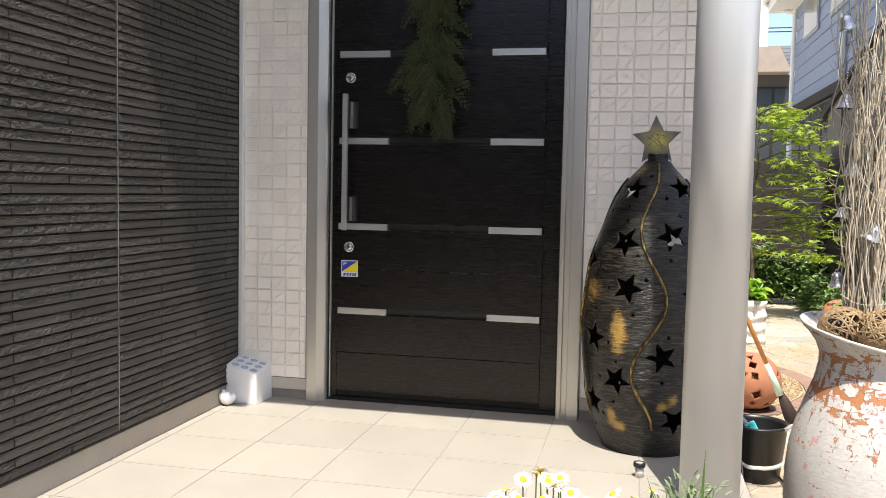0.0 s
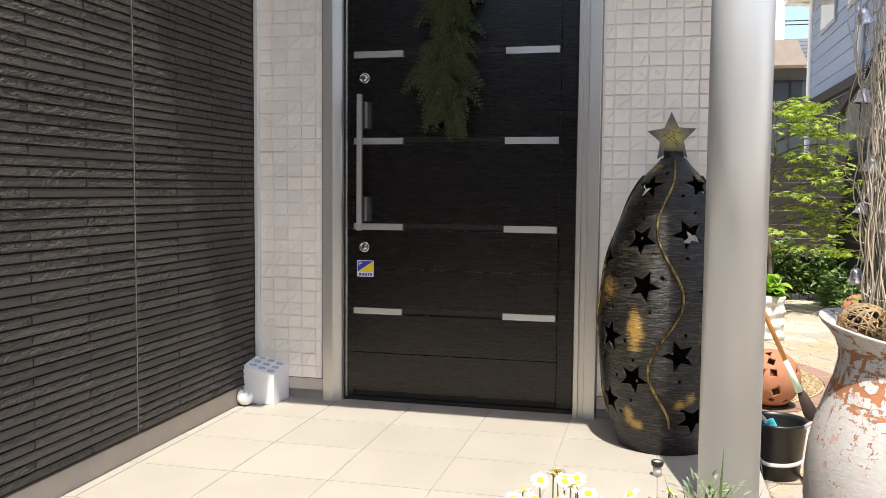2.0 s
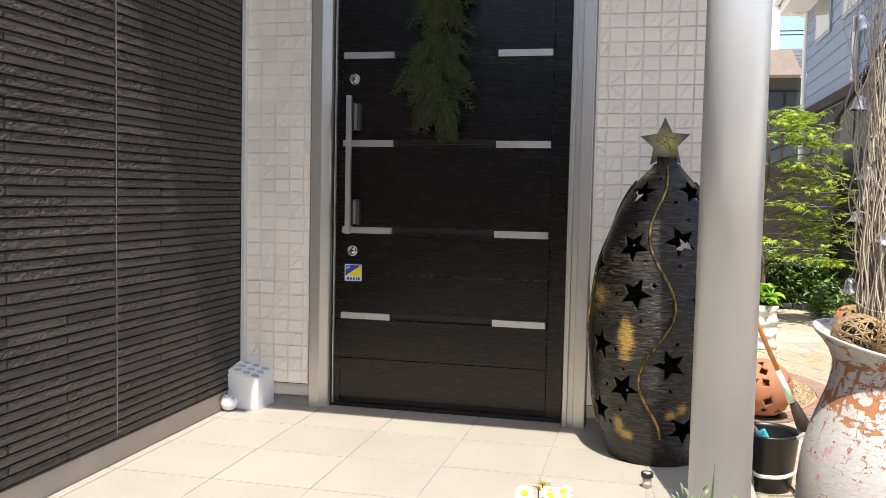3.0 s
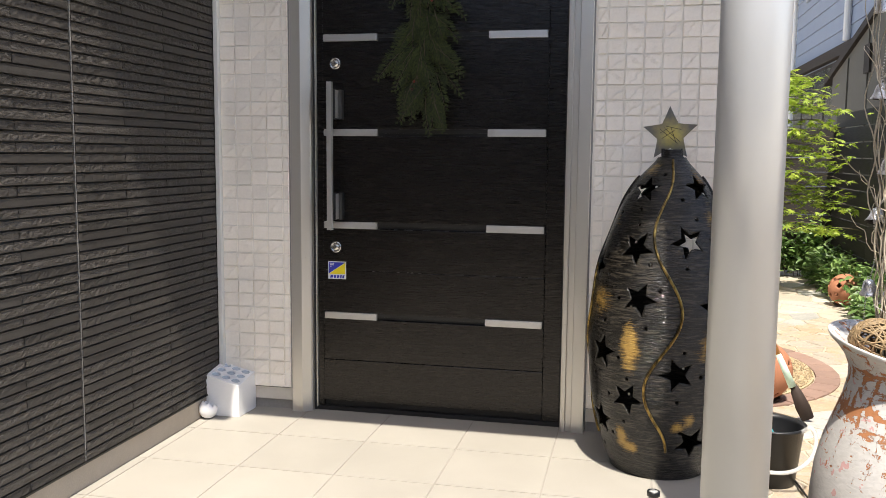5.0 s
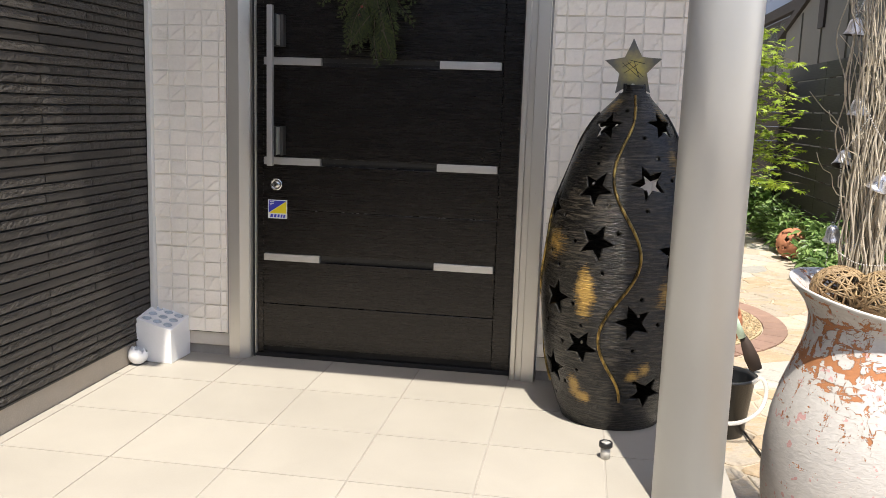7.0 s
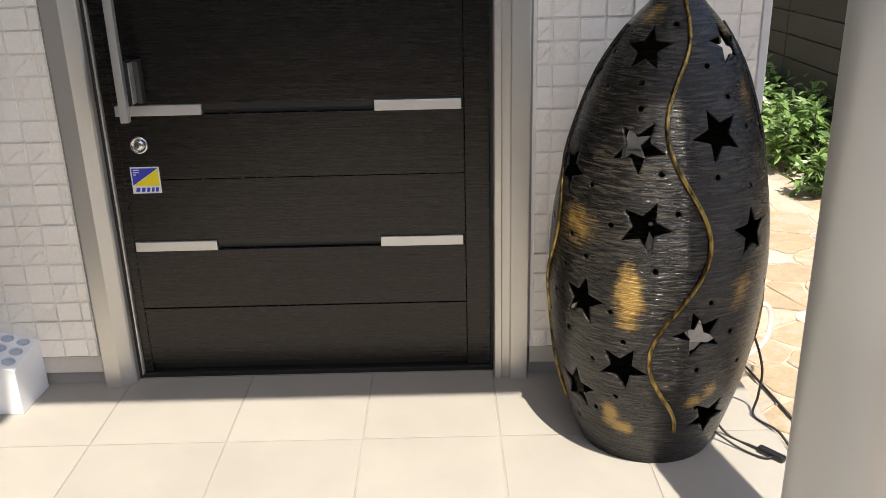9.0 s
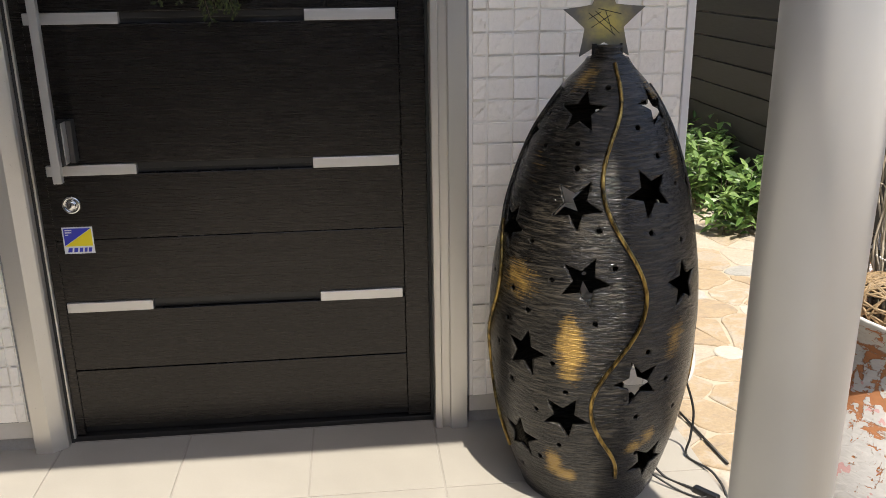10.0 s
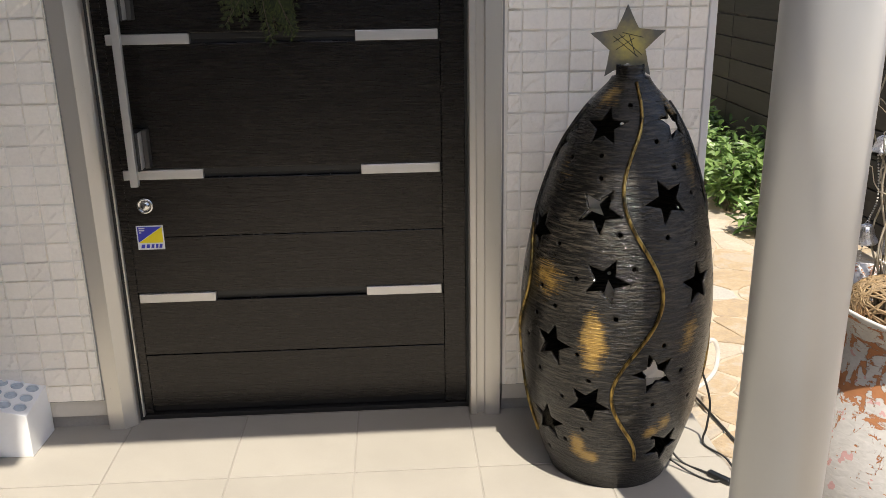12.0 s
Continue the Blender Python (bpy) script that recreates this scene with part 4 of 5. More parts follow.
for k, (x0, y0, x1, y1) in enumerate(((-0.03, 0.016, 0.022, -0.026), (-0.018, 0.02, 0.03, -0.022), (-0.012, 0.024, 0.032, 0.014), (0.002, 0.02, 0.018, -0.024), (-0.024, -0.012, 0.012, 0.012), (-0.03, 0.004, -0.006, 0.018))):
    q = star_m @ Vector((x0, y0, 0.0027)), star_m @ Vector((x1, y1, 0.0027))
    part("scratch", tube(bmesh.new(), q, 0.0007, 5), BLACK_METAL, star_ob)
for sx in (-0.026, 0.026):
    part("star_clip", tube(bmesh.new(), [(sx, 0.004, 0.925), (sx * 1.03, 0.006, 0.950)], 0.0052, 8), BLACK_METAL, egg)

# the hand-made body leans a little to one side towards its neck
for ob in egg.children:
    if ob is not star_ob:
        for v in ob.data.vertices:
            v.co.x += 0.011 * (max(0.0, v.co.z) / 0.92) ** 3

# its cable, with a switch lying on the tiles
cable = thing("power_cable", "thin black power cable with an inline switch on the tiles", "cable", (0.856, -0.102, 0.0))
cx, cy = 0.856, -0.102
part("cord", tube(bmesh.new(), smooth_line([(0.745 - cx, 0.01 - cy, 0.06), (0.79 - cx, -0.02 - cy, 0.004), (0.83 - cx, -0.07 - cy, 0.004), (0, 0, 0.007)]), 0.0028, 6), BLACK_RUBBER, cable, smooth=True)
part("cord", tube(bmesh.new(), smooth_line([(0.80 - cx, 0.10 - cy, 0.30), (0.85 - cx, 0.08 - cy, 0.22), (0.885 - cx, 0.07 - cy, 0.12), (0.88 - cx, 0.06 - cy, 0.05), (0.872 - cx, 0.05 - cy, 0.005), (0.905 - cx, -0.03 - cy, 0.004), (0.915 - cx, -0.10 - cy, -0.05), (0.93 - cx, -0.16 - cy, -0.30), (0.96 - cx, -0.2 - cy, -0.396), (1.02 - cx, -0.35 - cy, -0.396)]), 0.0028, 6), BLACK_RUBBER, cable, smooth=True)
part("cord", tube(bmesh.new(), smooth_line([(0.755 - cx, -0.03 - cy, 0.02), (0.80 - cx, -0.075 - cy, 0.004), (0.835 - cx, -0.11 - cy, 0.004), (0.005, -0.008, 0.006)]), 0.0024, 6), BLACK_RUBBER, cable, smooth=True)
bm = boxed(-0.030, 0.030, -0.0085, 0.0085, 0.0, 0.014, bevel=0.004)
bm.transform(Matrix.Rotation(radians(-52), 4, "Z"))
part("switch", bm, PLASTIC_BLACK, cable, "small black rocker switch")

# ---- small things on the porch ----
pot = thing("pen_block", "white ceramic block with nine round blue-grey hollows on top", "planter", (-0.868, 0.205, 0))
bm = boxed(-0.0635, 0.0635, -0.066, 0.066, 0.0, 0.148, bevel=0.0018)
body = part("block", bm, PORCELAIN, pot)
holes = bmesh.new()
for i in (-1, 0, 1):
    for j in (-1, 0, 1):
        bmesh.ops.create_cone(holes, cap_ends=True, segments=24, radius1=0.0155, radius2=0.0155, depth=0.02, matrix=Matrix.Translation((0.0375 * i, 0.0385 * j, 0.148)))
cut(body, holes)
for i in (-1, 0, 1):
    for j in (-1, 0, 1):
        part("hollow", turned([(0.0154, 0.1382), (0.0154, 0.1445), (0.0146, 0.1445), (0.0142, 0.1412), (0.006, 0.1400)], 24, (0.0375 * i, 0.0385 * j)), BLUE_GLAZE, pot, "blue-grey glazed hollow", True)
for ob in pot.children:
    for v in ob.data.vertices:
        v.co.z *= (0.141 - 0.25 * v.co.x + 0.17 * v.co.y) / 0.148
pot.rotation_euler = (0, 0, radians(-2))

shell_cup = thing("eggshell_cup", "small white ceramic cup like a broken eggshell", "ornament", (-0.916, 0.098, 0))
rj = random.Random(3)
jag = [rj.uniform(-0.006, 0.006) for _ in range(28)]


def broken(a, r, z):
    k = int(round(a / (2 * math.pi) * 28)) % 28
    return (r, z + jag[k] * max(0.0, (z - 0.028) / 0.016))


prof = [(0.003, 0.0)] + [(0.0285 * math.sin(radians(t)), 0.0285 - 0.0285 * math.cos(radians(t))) for t in range(14, 125, 10)]
prof += [(r * 0.93, z + 0.0005) for r, z in reversed(prof[1:])] + [(0.002, 0.003)]
bm = turned(prof, 28, warp=broken)
bm.transform(Matrix.Scale(1.13, 4))
bm.transform(Matrix.Translation((0, 0, 0.002)) @ Matrix.Rotation(radians(-18), 4, "X") @ Matrix.Rotation(radians(12), 4, "Y"))
lowest = min(v.co.z for v in bm.verts)
bm.transform(Matrix.Translation((0, 0, -lowest)))
part("cup", bm, PORCELAIN, shell_cup, smooth=True)

lamp = thing("solar_spot", "small clear post with a black ring cap standing on the tiles", "light", (0.601, -0.315, 0))
part("post", turned([(0.0125, 0), (0.0125, 0.03)], 24), surface("clear_plastic", (0.55, 0.53, 0.49), 0.2, var=0.08, bump=0), lamp, "clear plastic post", True)
part("cap", turned([(0.0125, 0.029), (0.0172, 0.031), (0.0176, 0.041), (0.0165, 0.0435), (0.0125, 0.0435), (0.0122, 0.0415)], 28), PLASTIC_BLACK, lamp, "black ring cap", True)
part("lens", turned([(0.0118, 0.0405), (0.0118, 0.0425), (0.0, 0.0432)], 24, close_top=False), surface("lens", (0.40, 0.40, 0.38), 0.15, bump=0), lamp, smooth=True)

# ---- big jar with twigs and bells ----
UX, UY = 1.285, -0.085
urn = thing("garden_jar", "large terracotta jar with chipped white paint and a flared lip", "jar", (UX, UY, GROUND))
URN = [(0.14, 0.0), (0.17, 0.03), (0.212, 0.10), (0.240, 0.20), (0.249, 0.30), (0.248, 0.39), (0.239, 0.475), (0.221, 0.55), (0.198, 0.615), (0.174, 0.67), (0.158, 0.715), (0.155, 0.742), (0.163, 0.768), (0.182, 0.794), (0.195, 0.806)]


def jar_lip(a, r, z):
    """The mouth is drawn out into a lip to one side and dips in front."""
    up = max(0.0, (z - 0.62) / 0.21) ** 1.6
    side = math.cos(a - math.pi)
    front = math.cos(a + math.pi / 2)
    return r + up * (0.024 * side - 0.012 * front), z + up * (0.036 * side - 0.026 * front)


rings = URN + [(0.199, 0.815), (0.193, 0.818)] + [(r - 0.018, z) for r, z in reversed(URN[9:])] + [(0.17, 0.60)]
part("body", turned(rings, 72, warp=jar_lip, close_top=False), PEELING, urn, smooth=True)
part("lip", turned([(0.1972, 0.8100), (0.1995, 0.8150), (0.1978, 0.8195), (0.1935, 0.8190), (0.1905, 0.8135)], 72, warp=jar_lip, close_bottom=False, close_top=False), surface("chalky_white", (0.56, 0.545, 0.52), 0.7, coarse=12, fine=90, var=0.15), urn, "chalky white lip", True)
part("filling", turned([(0.140, 0.69), (0.140, 0.72), (0.0, 0.73)], 40, close_top=False), BARK, urn)

for dx, dy, r, seed in ((-0.105, -0.030, 0.074, 1), (-0.012, -0.092, 0.078, 2), (0.07, 0.07, 0.074, 3)):
    rb = random.Random(seed)
    rattan = thing("rattan_ball", "ball woven of brown rattan strips in the jar's mouth", "ornament", (UX + dx, UY + dy, GROUND + 0.835), "rattan balls")
    for k in range(44):
        bm = bmesh.new()
        ax = Vector((rb.gauss(0, 1), rb.gauss(0, 1), rb.gauss(0, 1))).normalized()
        u = ax.orthogonal().normalized()
        w = ax.cross(u)
        off = rb.uniform(-0.35, 0.35) * r
        rr = math.sqrt(r * r - off * off)
        pts = [ax * off + u * (rr * math.cos(t * 0.42)) + w * (rr * math.sin(t * 0.42)) for t in range(16)]
        tube(bm, pts, 0.0028, 5)
        bm.transform(Matrix.Diagonal((1, 1, 0.86, 1)))
        part("strand", bm, RATTAN, rattan, smooth=True)

twigs = thing("twig_bundle", "tall bundle of dry curly willow twigs standing in the jar", "branches", (UX - 0.045, UY, GROUND + 0.74))
rt = random.Random(12)
for k in range(88):
    a = rt.uniform(0, 2 * math.pi)
    r0 = 0.058 * math.sqrt(rt.random())
    lean = rt.uniform(0.1, 1.1) if k < 66 else rt.uniform(1.2, 2.4)
    top = rt.uniform(0.75, 1.35)
    ph = [rt.uniform(0, 6.28) for _ in range(4)]
    wob = rt.uniform(0.005, 0.013)
    fr = rt.uniform(16, 30)
    pts = []
    n = 40
    for j in range(n):
        h = top * j / (n - 1)
        rr = r0 + 0.055 * lean * (h / 1.2) ** 1.7
        pts.append((rr * math.cos(a) + wob * math.sin(fr * h + ph[0]) + 0.018 * math.sin(5 * h + ph[1]) * h, rr * math.sin(a) + wob * math.sin(fr * h + ph[2]) + 0.018 * math.sin(4.4 * h + ph[3]) * h, h))
    part("twig", tube(bmesh.new(), pts, rt.uniform(0.0014, 0.0034), 6, 0.4), TWIG, twigs, smooth=True)
    if k % 4 == 0:
        q = Vector(pts[rt.randrange(12, 30)])
        wx = rt.uniform(-0.13, 0.10)
        pts2 = [q + Vector((wx * t + 0.008 * math.sin(14 * t + ph[0]), rt.uniform(-0.02, 0.02) * t, 0.16 * t + 0.006 * math.sin(17 * t + ph[1]))) for t in [i / 10 for i in range(11)]]
        part("twig", tube(bmesh.new(), pts2, 0.0018, 5, 0.4), TWIG, twigs, smooth=True)
pts = smooth_line([(-0.06, -0.02, 0.40), (-0.11, -0.03, 0.52), (-0.15, -0.03, 0.56), (-0.185, -0.03, 0.60)])
part("twig", tube(bmesh.new(), pts, 0.0019, 5, 0.5), TWIG, twigs, smooth=True)

bell_prof = [(0.0255, 0.0), (0.0262, 0.002), (0.0235, 0.006), (0.0185, 0.016), (0.0165, 0.028), (0.0135, 0.037), (0.007, 0.042), (0.0, 0.043)]
bell_in = [(0.0, 0.039), (0.012, 0.034), (0.0225, 0.004), (0.0255, 0.0)]
first_bell = None
for x, y, z, tx, ty in ((1.172, -0.035, 0.752, -16, 14), (1.174, -0.02, 0.552, 10, -8), (1.163, -0.05, 1.085, 0, 4), (1.159, -0.05, 1.318, 14, -16), (1.192, -0.05, 0.885, 4, 0), (1.214, -0.05, 0.528, -8, 6), (1.235, -0.12, 0.70, 12, 20)):
    if first_bell is None:
        first_bell = thing("bell", "small silver glitter bell hanging in the twigs", "bell", (x, y, z), "bells in the twigs")
        part("cup", turned(bell_prof, 24, close_bottom=False, close_top=False), BELL_SILVER, first_bell, smooth=True)
        part("inside", turned(bell_in, 24, close_bottom=False, close_top=False), BLACK_METAL, first_bell, smooth=True)
        part("clapper", ball(bmesh.new(), (0, 0, 0.004), 0.0055, 10, 8), BELL_SILVER, first_bell, smooth=True)
        part("loop", tube(bmesh.new(), smooth_line([(0, 0, 0.041), (0.004, 0, 0.047), (0, 0, 0.052), (-0.004, 0, 0.047), (0, 0, 0.041)], 4), 0.001, 5), BELL_SILVER, first_bell)
        first_bell.rotation_euler = (radians(tx), radians(ty), 0)
    else:
        copy_thing(first_bell, Matrix.Translation((x, y, z)) @ Euler((radians(tx), radians(ty), 0)).to_matrix().to_4x4())


def beads(ends, r=0.0024):
    b = bmesh.new()
    line = smooth_line(ends, 30)
    gone = 0.0
    last = line[0]
    for q in line:
        gone += (q - last).length
        last = q
        if gone > r * 2.3:
            gone = 0.0
            bmesh.ops.create_icosphere(b, subdivisions=1, radius=r, matrix=Matrix.Translation(q))
    return b


garland = thing("bead_garland", "silver bead chain wound round the twigs between the bells", "garland", (UX - 0.045, UY, GROUND + 0.74))
gx, gy, gz = garland.location
for chain in ([(1.163, -0.05, 1.13), (1.185, -0.16, 1.22), (1.25, -0.15, 1.14), (1.30, -0.12, 1.10)], [(1.159, -0.05, 1.365), (1.165, -0.07, 1.25), (1.163, -0.05, 1.135)], [(1.174, -0.02, 0.755), (1.176, -0.04, 0.66), (1.174, -0.02, 0.60)], [(1.192, -0.05, 0.935), (1.21, -0.16, 0.85), (1.26, -0.16, 0.78), (1.3, -0.14, 0.70)], [(1.165, -0.09, 0.535), (1.20, -0.155, 0.515), (1.26, -0.165, 0.515), (1.31, -0.13, 0.53)], [(1.17, -0.03, 0.60), (1.163, -0.03, 0.55), (1.16, -0.03, 0.48)], [(1.20, -0.14, 0.89), (1.185, -0.12, 0.85), (1.175, -0.06, 0.80)]):
    part("bead_chain", beads([(x - gx, y - gy, z - gz) for x, y, z in chain]), BEAD, garland)

# ---- bucket, broom, lantern balls ----
bucket = thing("bucket", "black plastic bucket with a milky tube handle on the paving", "bucket", (1.105, 1.06, GROUND))
part("pail", turned([(0.098, 0.0), (0.102, 0.004), (0.128, 0.232), (0.138, 0.236), (0.139, 0.245), (0.126, 0.246), (0.122, 0.23), (0.096, 0.012), (0.0, 0.012)], 48, close_top=False), PLASTIC_BLACK, bucket, smooth=True)
part("handle", tube(bmesh.new(), smooth_line([(0.10, -0.085, 0.236), (0.135, -0.095, 0.262), (0.155, -0.10, 0.215), (0.135, -0.128, 0.15), (0.075, -0.142, 0.10), (0.0, -0.145, 0.085), (-0.075, -0.13, 0.10), (-0.138, -0.03, 0.20), (-0.132, 0.0, 0.235)]), 0.0085, 10), CLEAR_TUBE, bucket, "milky clear plastic tube handle", True)
wash = thing("washing_brush", "cyan and white scrubbing brush standing in the bucket", "brush", (1.085, 1.0, GROUND + 0.02))
part("stick", tube(bmesh.new(), smooth_line([(0.0, 0.0, 0.0), (-0.01, 0.01, 0.16), (-0.035, 0.0, 0.235), (-0.075, 0.0, 0.262)]), 0.0095, 10), PLASTIC_WHITE, wash, smooth=True)
bm = boxed(-0.022, 0.022, -0.016, 0.016, -0.05, 0.04, bevel=0.006)
bm.transform(Matrix.Translation((0.0, -0.005, 0.20)) @ Matrix.Rotation(radians(-28), 4, "Y"))
part("grip", bm, PLASTIC_CYAN, wash, "cyan plastic grip")
broom = thing("garden_broom", "garden broom with an orange wooden stick, mint tape and dark bristles", "broom", (1.42, 1.95, GROUND))
foot = Vector((0, 0, 0))
tip = Vector((-0.515, 0.05, 1.12))
part("stick", tube(bmesh.new(), [foot.lerp(tip, 0.22), tip], 0.0125, 12), BROOM_WOOD, broom, smooth=True)
part("tape", tube(bmesh.new(), [foot.lerp(tip, 0.155), foot.lerp(tip, 0.30)], 0.020, 12, 0.72), MINT_TAPE, broom, "mint green tape", True)
axis_w = (tip - foot).normalized()
bm = prism(bmesh.new(), [(-0.030, -0.005), (0.030, -0.005), (0.036, 0.06), (0.026, 0.14), (0.014, 0.19), (-0.014, 0.19), (-0.026, 0.14), (-0.036, 0.06)], 0.018, Matrix.Identity(4))
bmesh.ops.bevel(bm, geom=bm.edges[:], offset=0.004, segments=2, affect="EDGES")
xw = axis_w.cross(Vector((0, 1, 0))).normalized()
pm = Matrix((xw, axis_w, xw.cross(axis_w))).transposed().to_4x4()
bm.transform(pm)
lowest = min(v.co.z for v in bm.verts)
bm.transform(Matrix.Translation((0, 0, -lowest)))
part("brush_head", bm, BRISTLE, broom, "dark worn brush head", True)


def lantern_ball(at, r, seed):
    t = thing("terracotta_ball", "round terracotta lantern ball pierced with shapes on the paving", "lantern", at, "terracotta balls")
    b = bmesh.new()
    bmesh.ops.create_uvsphere(b, u_segments=40, v_segments=24, radius=r, matrix=Matrix.Translation((0, 0, r * 0.97)))
    inner_b = bmesh.new()
    bmesh.ops.create_uvsphere(inner_b, u_segments=40, v_segments=24, radius=r - 0.012, matrix=Matrix.Translation((0, 0, r * 0.97)))
    bmesh.ops.reverse_faces(inner_b, faces=inner_b.faces)
    tmp = bpy.data.meshes.new("tmp")
    inner_b.to_mesh(tmp)
    inner_b.free()
    b.from_mesh(tmp)
    bpy.data.meshes.remove(tmp)
    ob = part("shell", b, TERRACOTTA, t, smooth=True)
    c = bmesh.new()
    q = random.Random(seed)
    for lat, count in ((-40, 6), (-12, 8), (18, 8), (46, 6), (70, 3)):
        for k in range(count):
            a, la = 2 * math.pi * (k + q.random() * 0.5) / count, radians(lat + q.uniform(-5, 5))
            out = Vector((math.cos(a) * math.cos(la), math.sin(a) * math.cos(la), math.sin(la)))
            m = out.to_track_quat("Z", "Y").to_matrix().to_4x4() @ Matrix.Rotation(q.uniform(0, 6), 4, "Z")
            m.translation = out * r + Vector((0, 0, r * 0.97))
            n = q.choice((3, 4, 4))
            s = r * q.uniform(0.12, 0.18)
            prism(c, [(s * math.cos(2 * math.pi * j / n) * q.uniform(0.7, 1.3), s * math.sin(2 * math.pi * j / n)) for j in range(n)], 0.05, m)
    bmesh.ops.recalc_face_normals(c, faces=c.faces)
    cut(ob, c)
    for pl in ob.data.polygons:
        pl.use_smooth = True
    part("saucer", turned([(r * 0.45, -0.001), (r * 0.62, 0.004), (r * 0.66, 0.014), (r * 0.6, 0.014), (r * 0.5, 0.006)], 32), DARK_INSIDE, t, smooth=True)
    return t


lantern_ball((1.235, 2.31, GROUND + 0.007), 0.165, 4)
lantern_ball((2.41, 5.69, GROUND + 0.006), 0.145, 8)

# ---- white rough planter with a lime plant ----
planter = thing("white_planter", "rough white square planter with a bright green plant", "planter", (1.50, 4.8, GROUND))
rp = random.Random(2)
ROUGH_WHITE = surface("rough_white", (0.62, 0.61, 0.585), 0.85, coarse=9, fine=60, var=0.2, bump=0.8, depth=0.01)
bm = bmesh.new()
lump = [rp.uniform(0, 6.28) for _ in range(6)]
loops = []
for row in range(29):
    z = 0.36 * row / 28
    loop = []
    for k in range(48):
        a = 2 * math.pi * k / 48
        side = 0.142 / max(abs(math.cos(a)), abs(math.sin(a))) ** 0.86
        side += 0.008 * math.sin(z * 62 + lump[0] + 1.3 * math.sin(3 * a + lump[1])) + 0.005 * math.sin(7 * a + z * 30 + lump[2])
        loop.append(bm.verts.new((side * math.cos(a), side * math.sin(a), z)))
    loops.append(loop)
for lo, hi in zip(loops, loops[1:]):
    for k in range(48):
        bm.faces.new((lo[k], lo[(k + 1) % 48], hi[(k + 1) % 48], hi[k]))
bm.faces.new(loops[0][::-1])
bm.faces.new(loops[-1])
part("body", bm, ROUGH_WHITE, planter, smooth=True)
bm = bmesh.new()
for k in range(110):
    a, e = rp.uniform(0, 6.28), rp.uniform(-0.5, 1.0)
    way = Vector((math.cos(a) * math.cos(e), math.sin(a) * math.cos(e), math.sin(e)))
    m = way.to_track_quat("Y", "Z").to_matrix().to_4x4()
    m.translation = Vector((rp.uniform(-0.1, 0.1), rp.uniform(-0.1, 0.1), 0.36 + rp.uniform(0, 0.1)))
    leaf(bm, m, rp.uniform(0.09, 0.16), 0.085)
part("leaves", bm, LEAF_LIME, planter)

# ---- paving ----
def cell(seed_pt, others, reach):
    """The part of the plane nearest to one seed, as an outline."""
    x, y = seed_pt
    poly = [(x - reach, y - reach), (x + reach, y - reach), (x + reach, y + reach), (x - reach, y + reach)]
    for ox, oy in others:
        if (ox, oy) == seed_pt or abs(ox - x) > reach * 2 or abs(oy - y) > reach * 2:
            continue
        mx, my, nx, ny = (x + ox) / 2, (y + oy) / 2, ox - x, oy - y
        out = []
        for (ax, ay), (bx, by) in zip(poly, poly[1:] + poly[:1]):
            da, db = (ax - mx) * nx + (ay - my) * ny, (bx - mx) * nx + (by - my) * ny
            if da <= 0:
                out.append((ax, ay))
            if da * db < 0:
                t = da / (da - db)
                out.append((ax + (bx - ax) * t, ay + (by - ay) * t))
        poly = out
        if len(poly) < 3:
            return []
    return poly


pavement = solid("pavement", boxed(0.8975, 2.75, -2.2, 9.5, GROUND - 0.03, GROUND - 0.005), surface("mortar", (0.40, 0.34, 0.255), 0.9, coarse=5, fine=60, var=0.2), "garden path of irregular cream and ochre stones", "pavement", kind="structure")
rs = random.Random(31)
seeds = []
y = -2.1
while y < 9.3:
    step = 0.21 if -0.6 < y < 5.1 else 0.30
    x = 0.95
    while x < 2.75:
        seeds.append((x + rs.uniform(-0.48, 0.48) * step, y + rs.uniform(-0.46, 0.46) * step))
        x += step * rs.choice((0.8, 1.1, 1.7))
    y += step * 0.85
for sd in seeds:
    poly = cell(sd, seeds, 0.4)
    if len(poly) < 3:
        continue
    cxx, cyy = sum(q[0] for q in poly) / len(poly), sum(q[1] for q in poly) / len(poly)
    if math.hypot(cxx - 0.76, cyy - 3.06) < 0.86 or cxx < 0.93:
        continue
    o = []
    for (ax, ay), (bx, by) in zip(poly, poly[1:] + poly[:1]):
        edge = math.hypot(bx - ax, by - ay)
        for u in ((0.12, 0.36, 0.64, 0.88) if edge > 0.07 else (0.25, 0.75)):
            wob = rs.uniform(-1, 1) * min(0.008, edge * 0.06)
            px, py = ax + (bx - ax) * u - cxx, ay + (by - ay) * u - cyy
            reach = max(0.02, math.hypot(px, py))
            k = (reach - 0.007 + wob) / reach
            o.append((px * k, py * k))
    b = bmesh.new()
    lo = [b.verts.new((px * 1.0, py * 1.0, -0.012)) for px, py in o]
    mid = [b.verts.new((px, py, -0.003)) for px, py in o]
    hi = [b.verts.new((px * 0.965, py * 0.965, rs.uniform(-0.0015, 0.0015))) for px, py in o]
    n = len(o)
    for k in range(n):
        j = (k + 1) % n
        b.faces.new((lo[k], lo[j], mid[j], mid[k]))
        b.faces.new((mid[k], mid[j], hi[j], hi[k]))
    b.faces.new(hi)
    material = (PAVING_PALE if rs.random() < 0.75 else PAVING_GREY) if cyy > 5.05 else (PAVING_GREY if rs.random() < 0.06 else rs.choice((PAVING, PAVING, PAVING_PALE)))
    ob = part("stone", b, material, pavement)
    ob.location = (cxx, cyy, GROUND + rs.uniform(-0.001, 0.001))

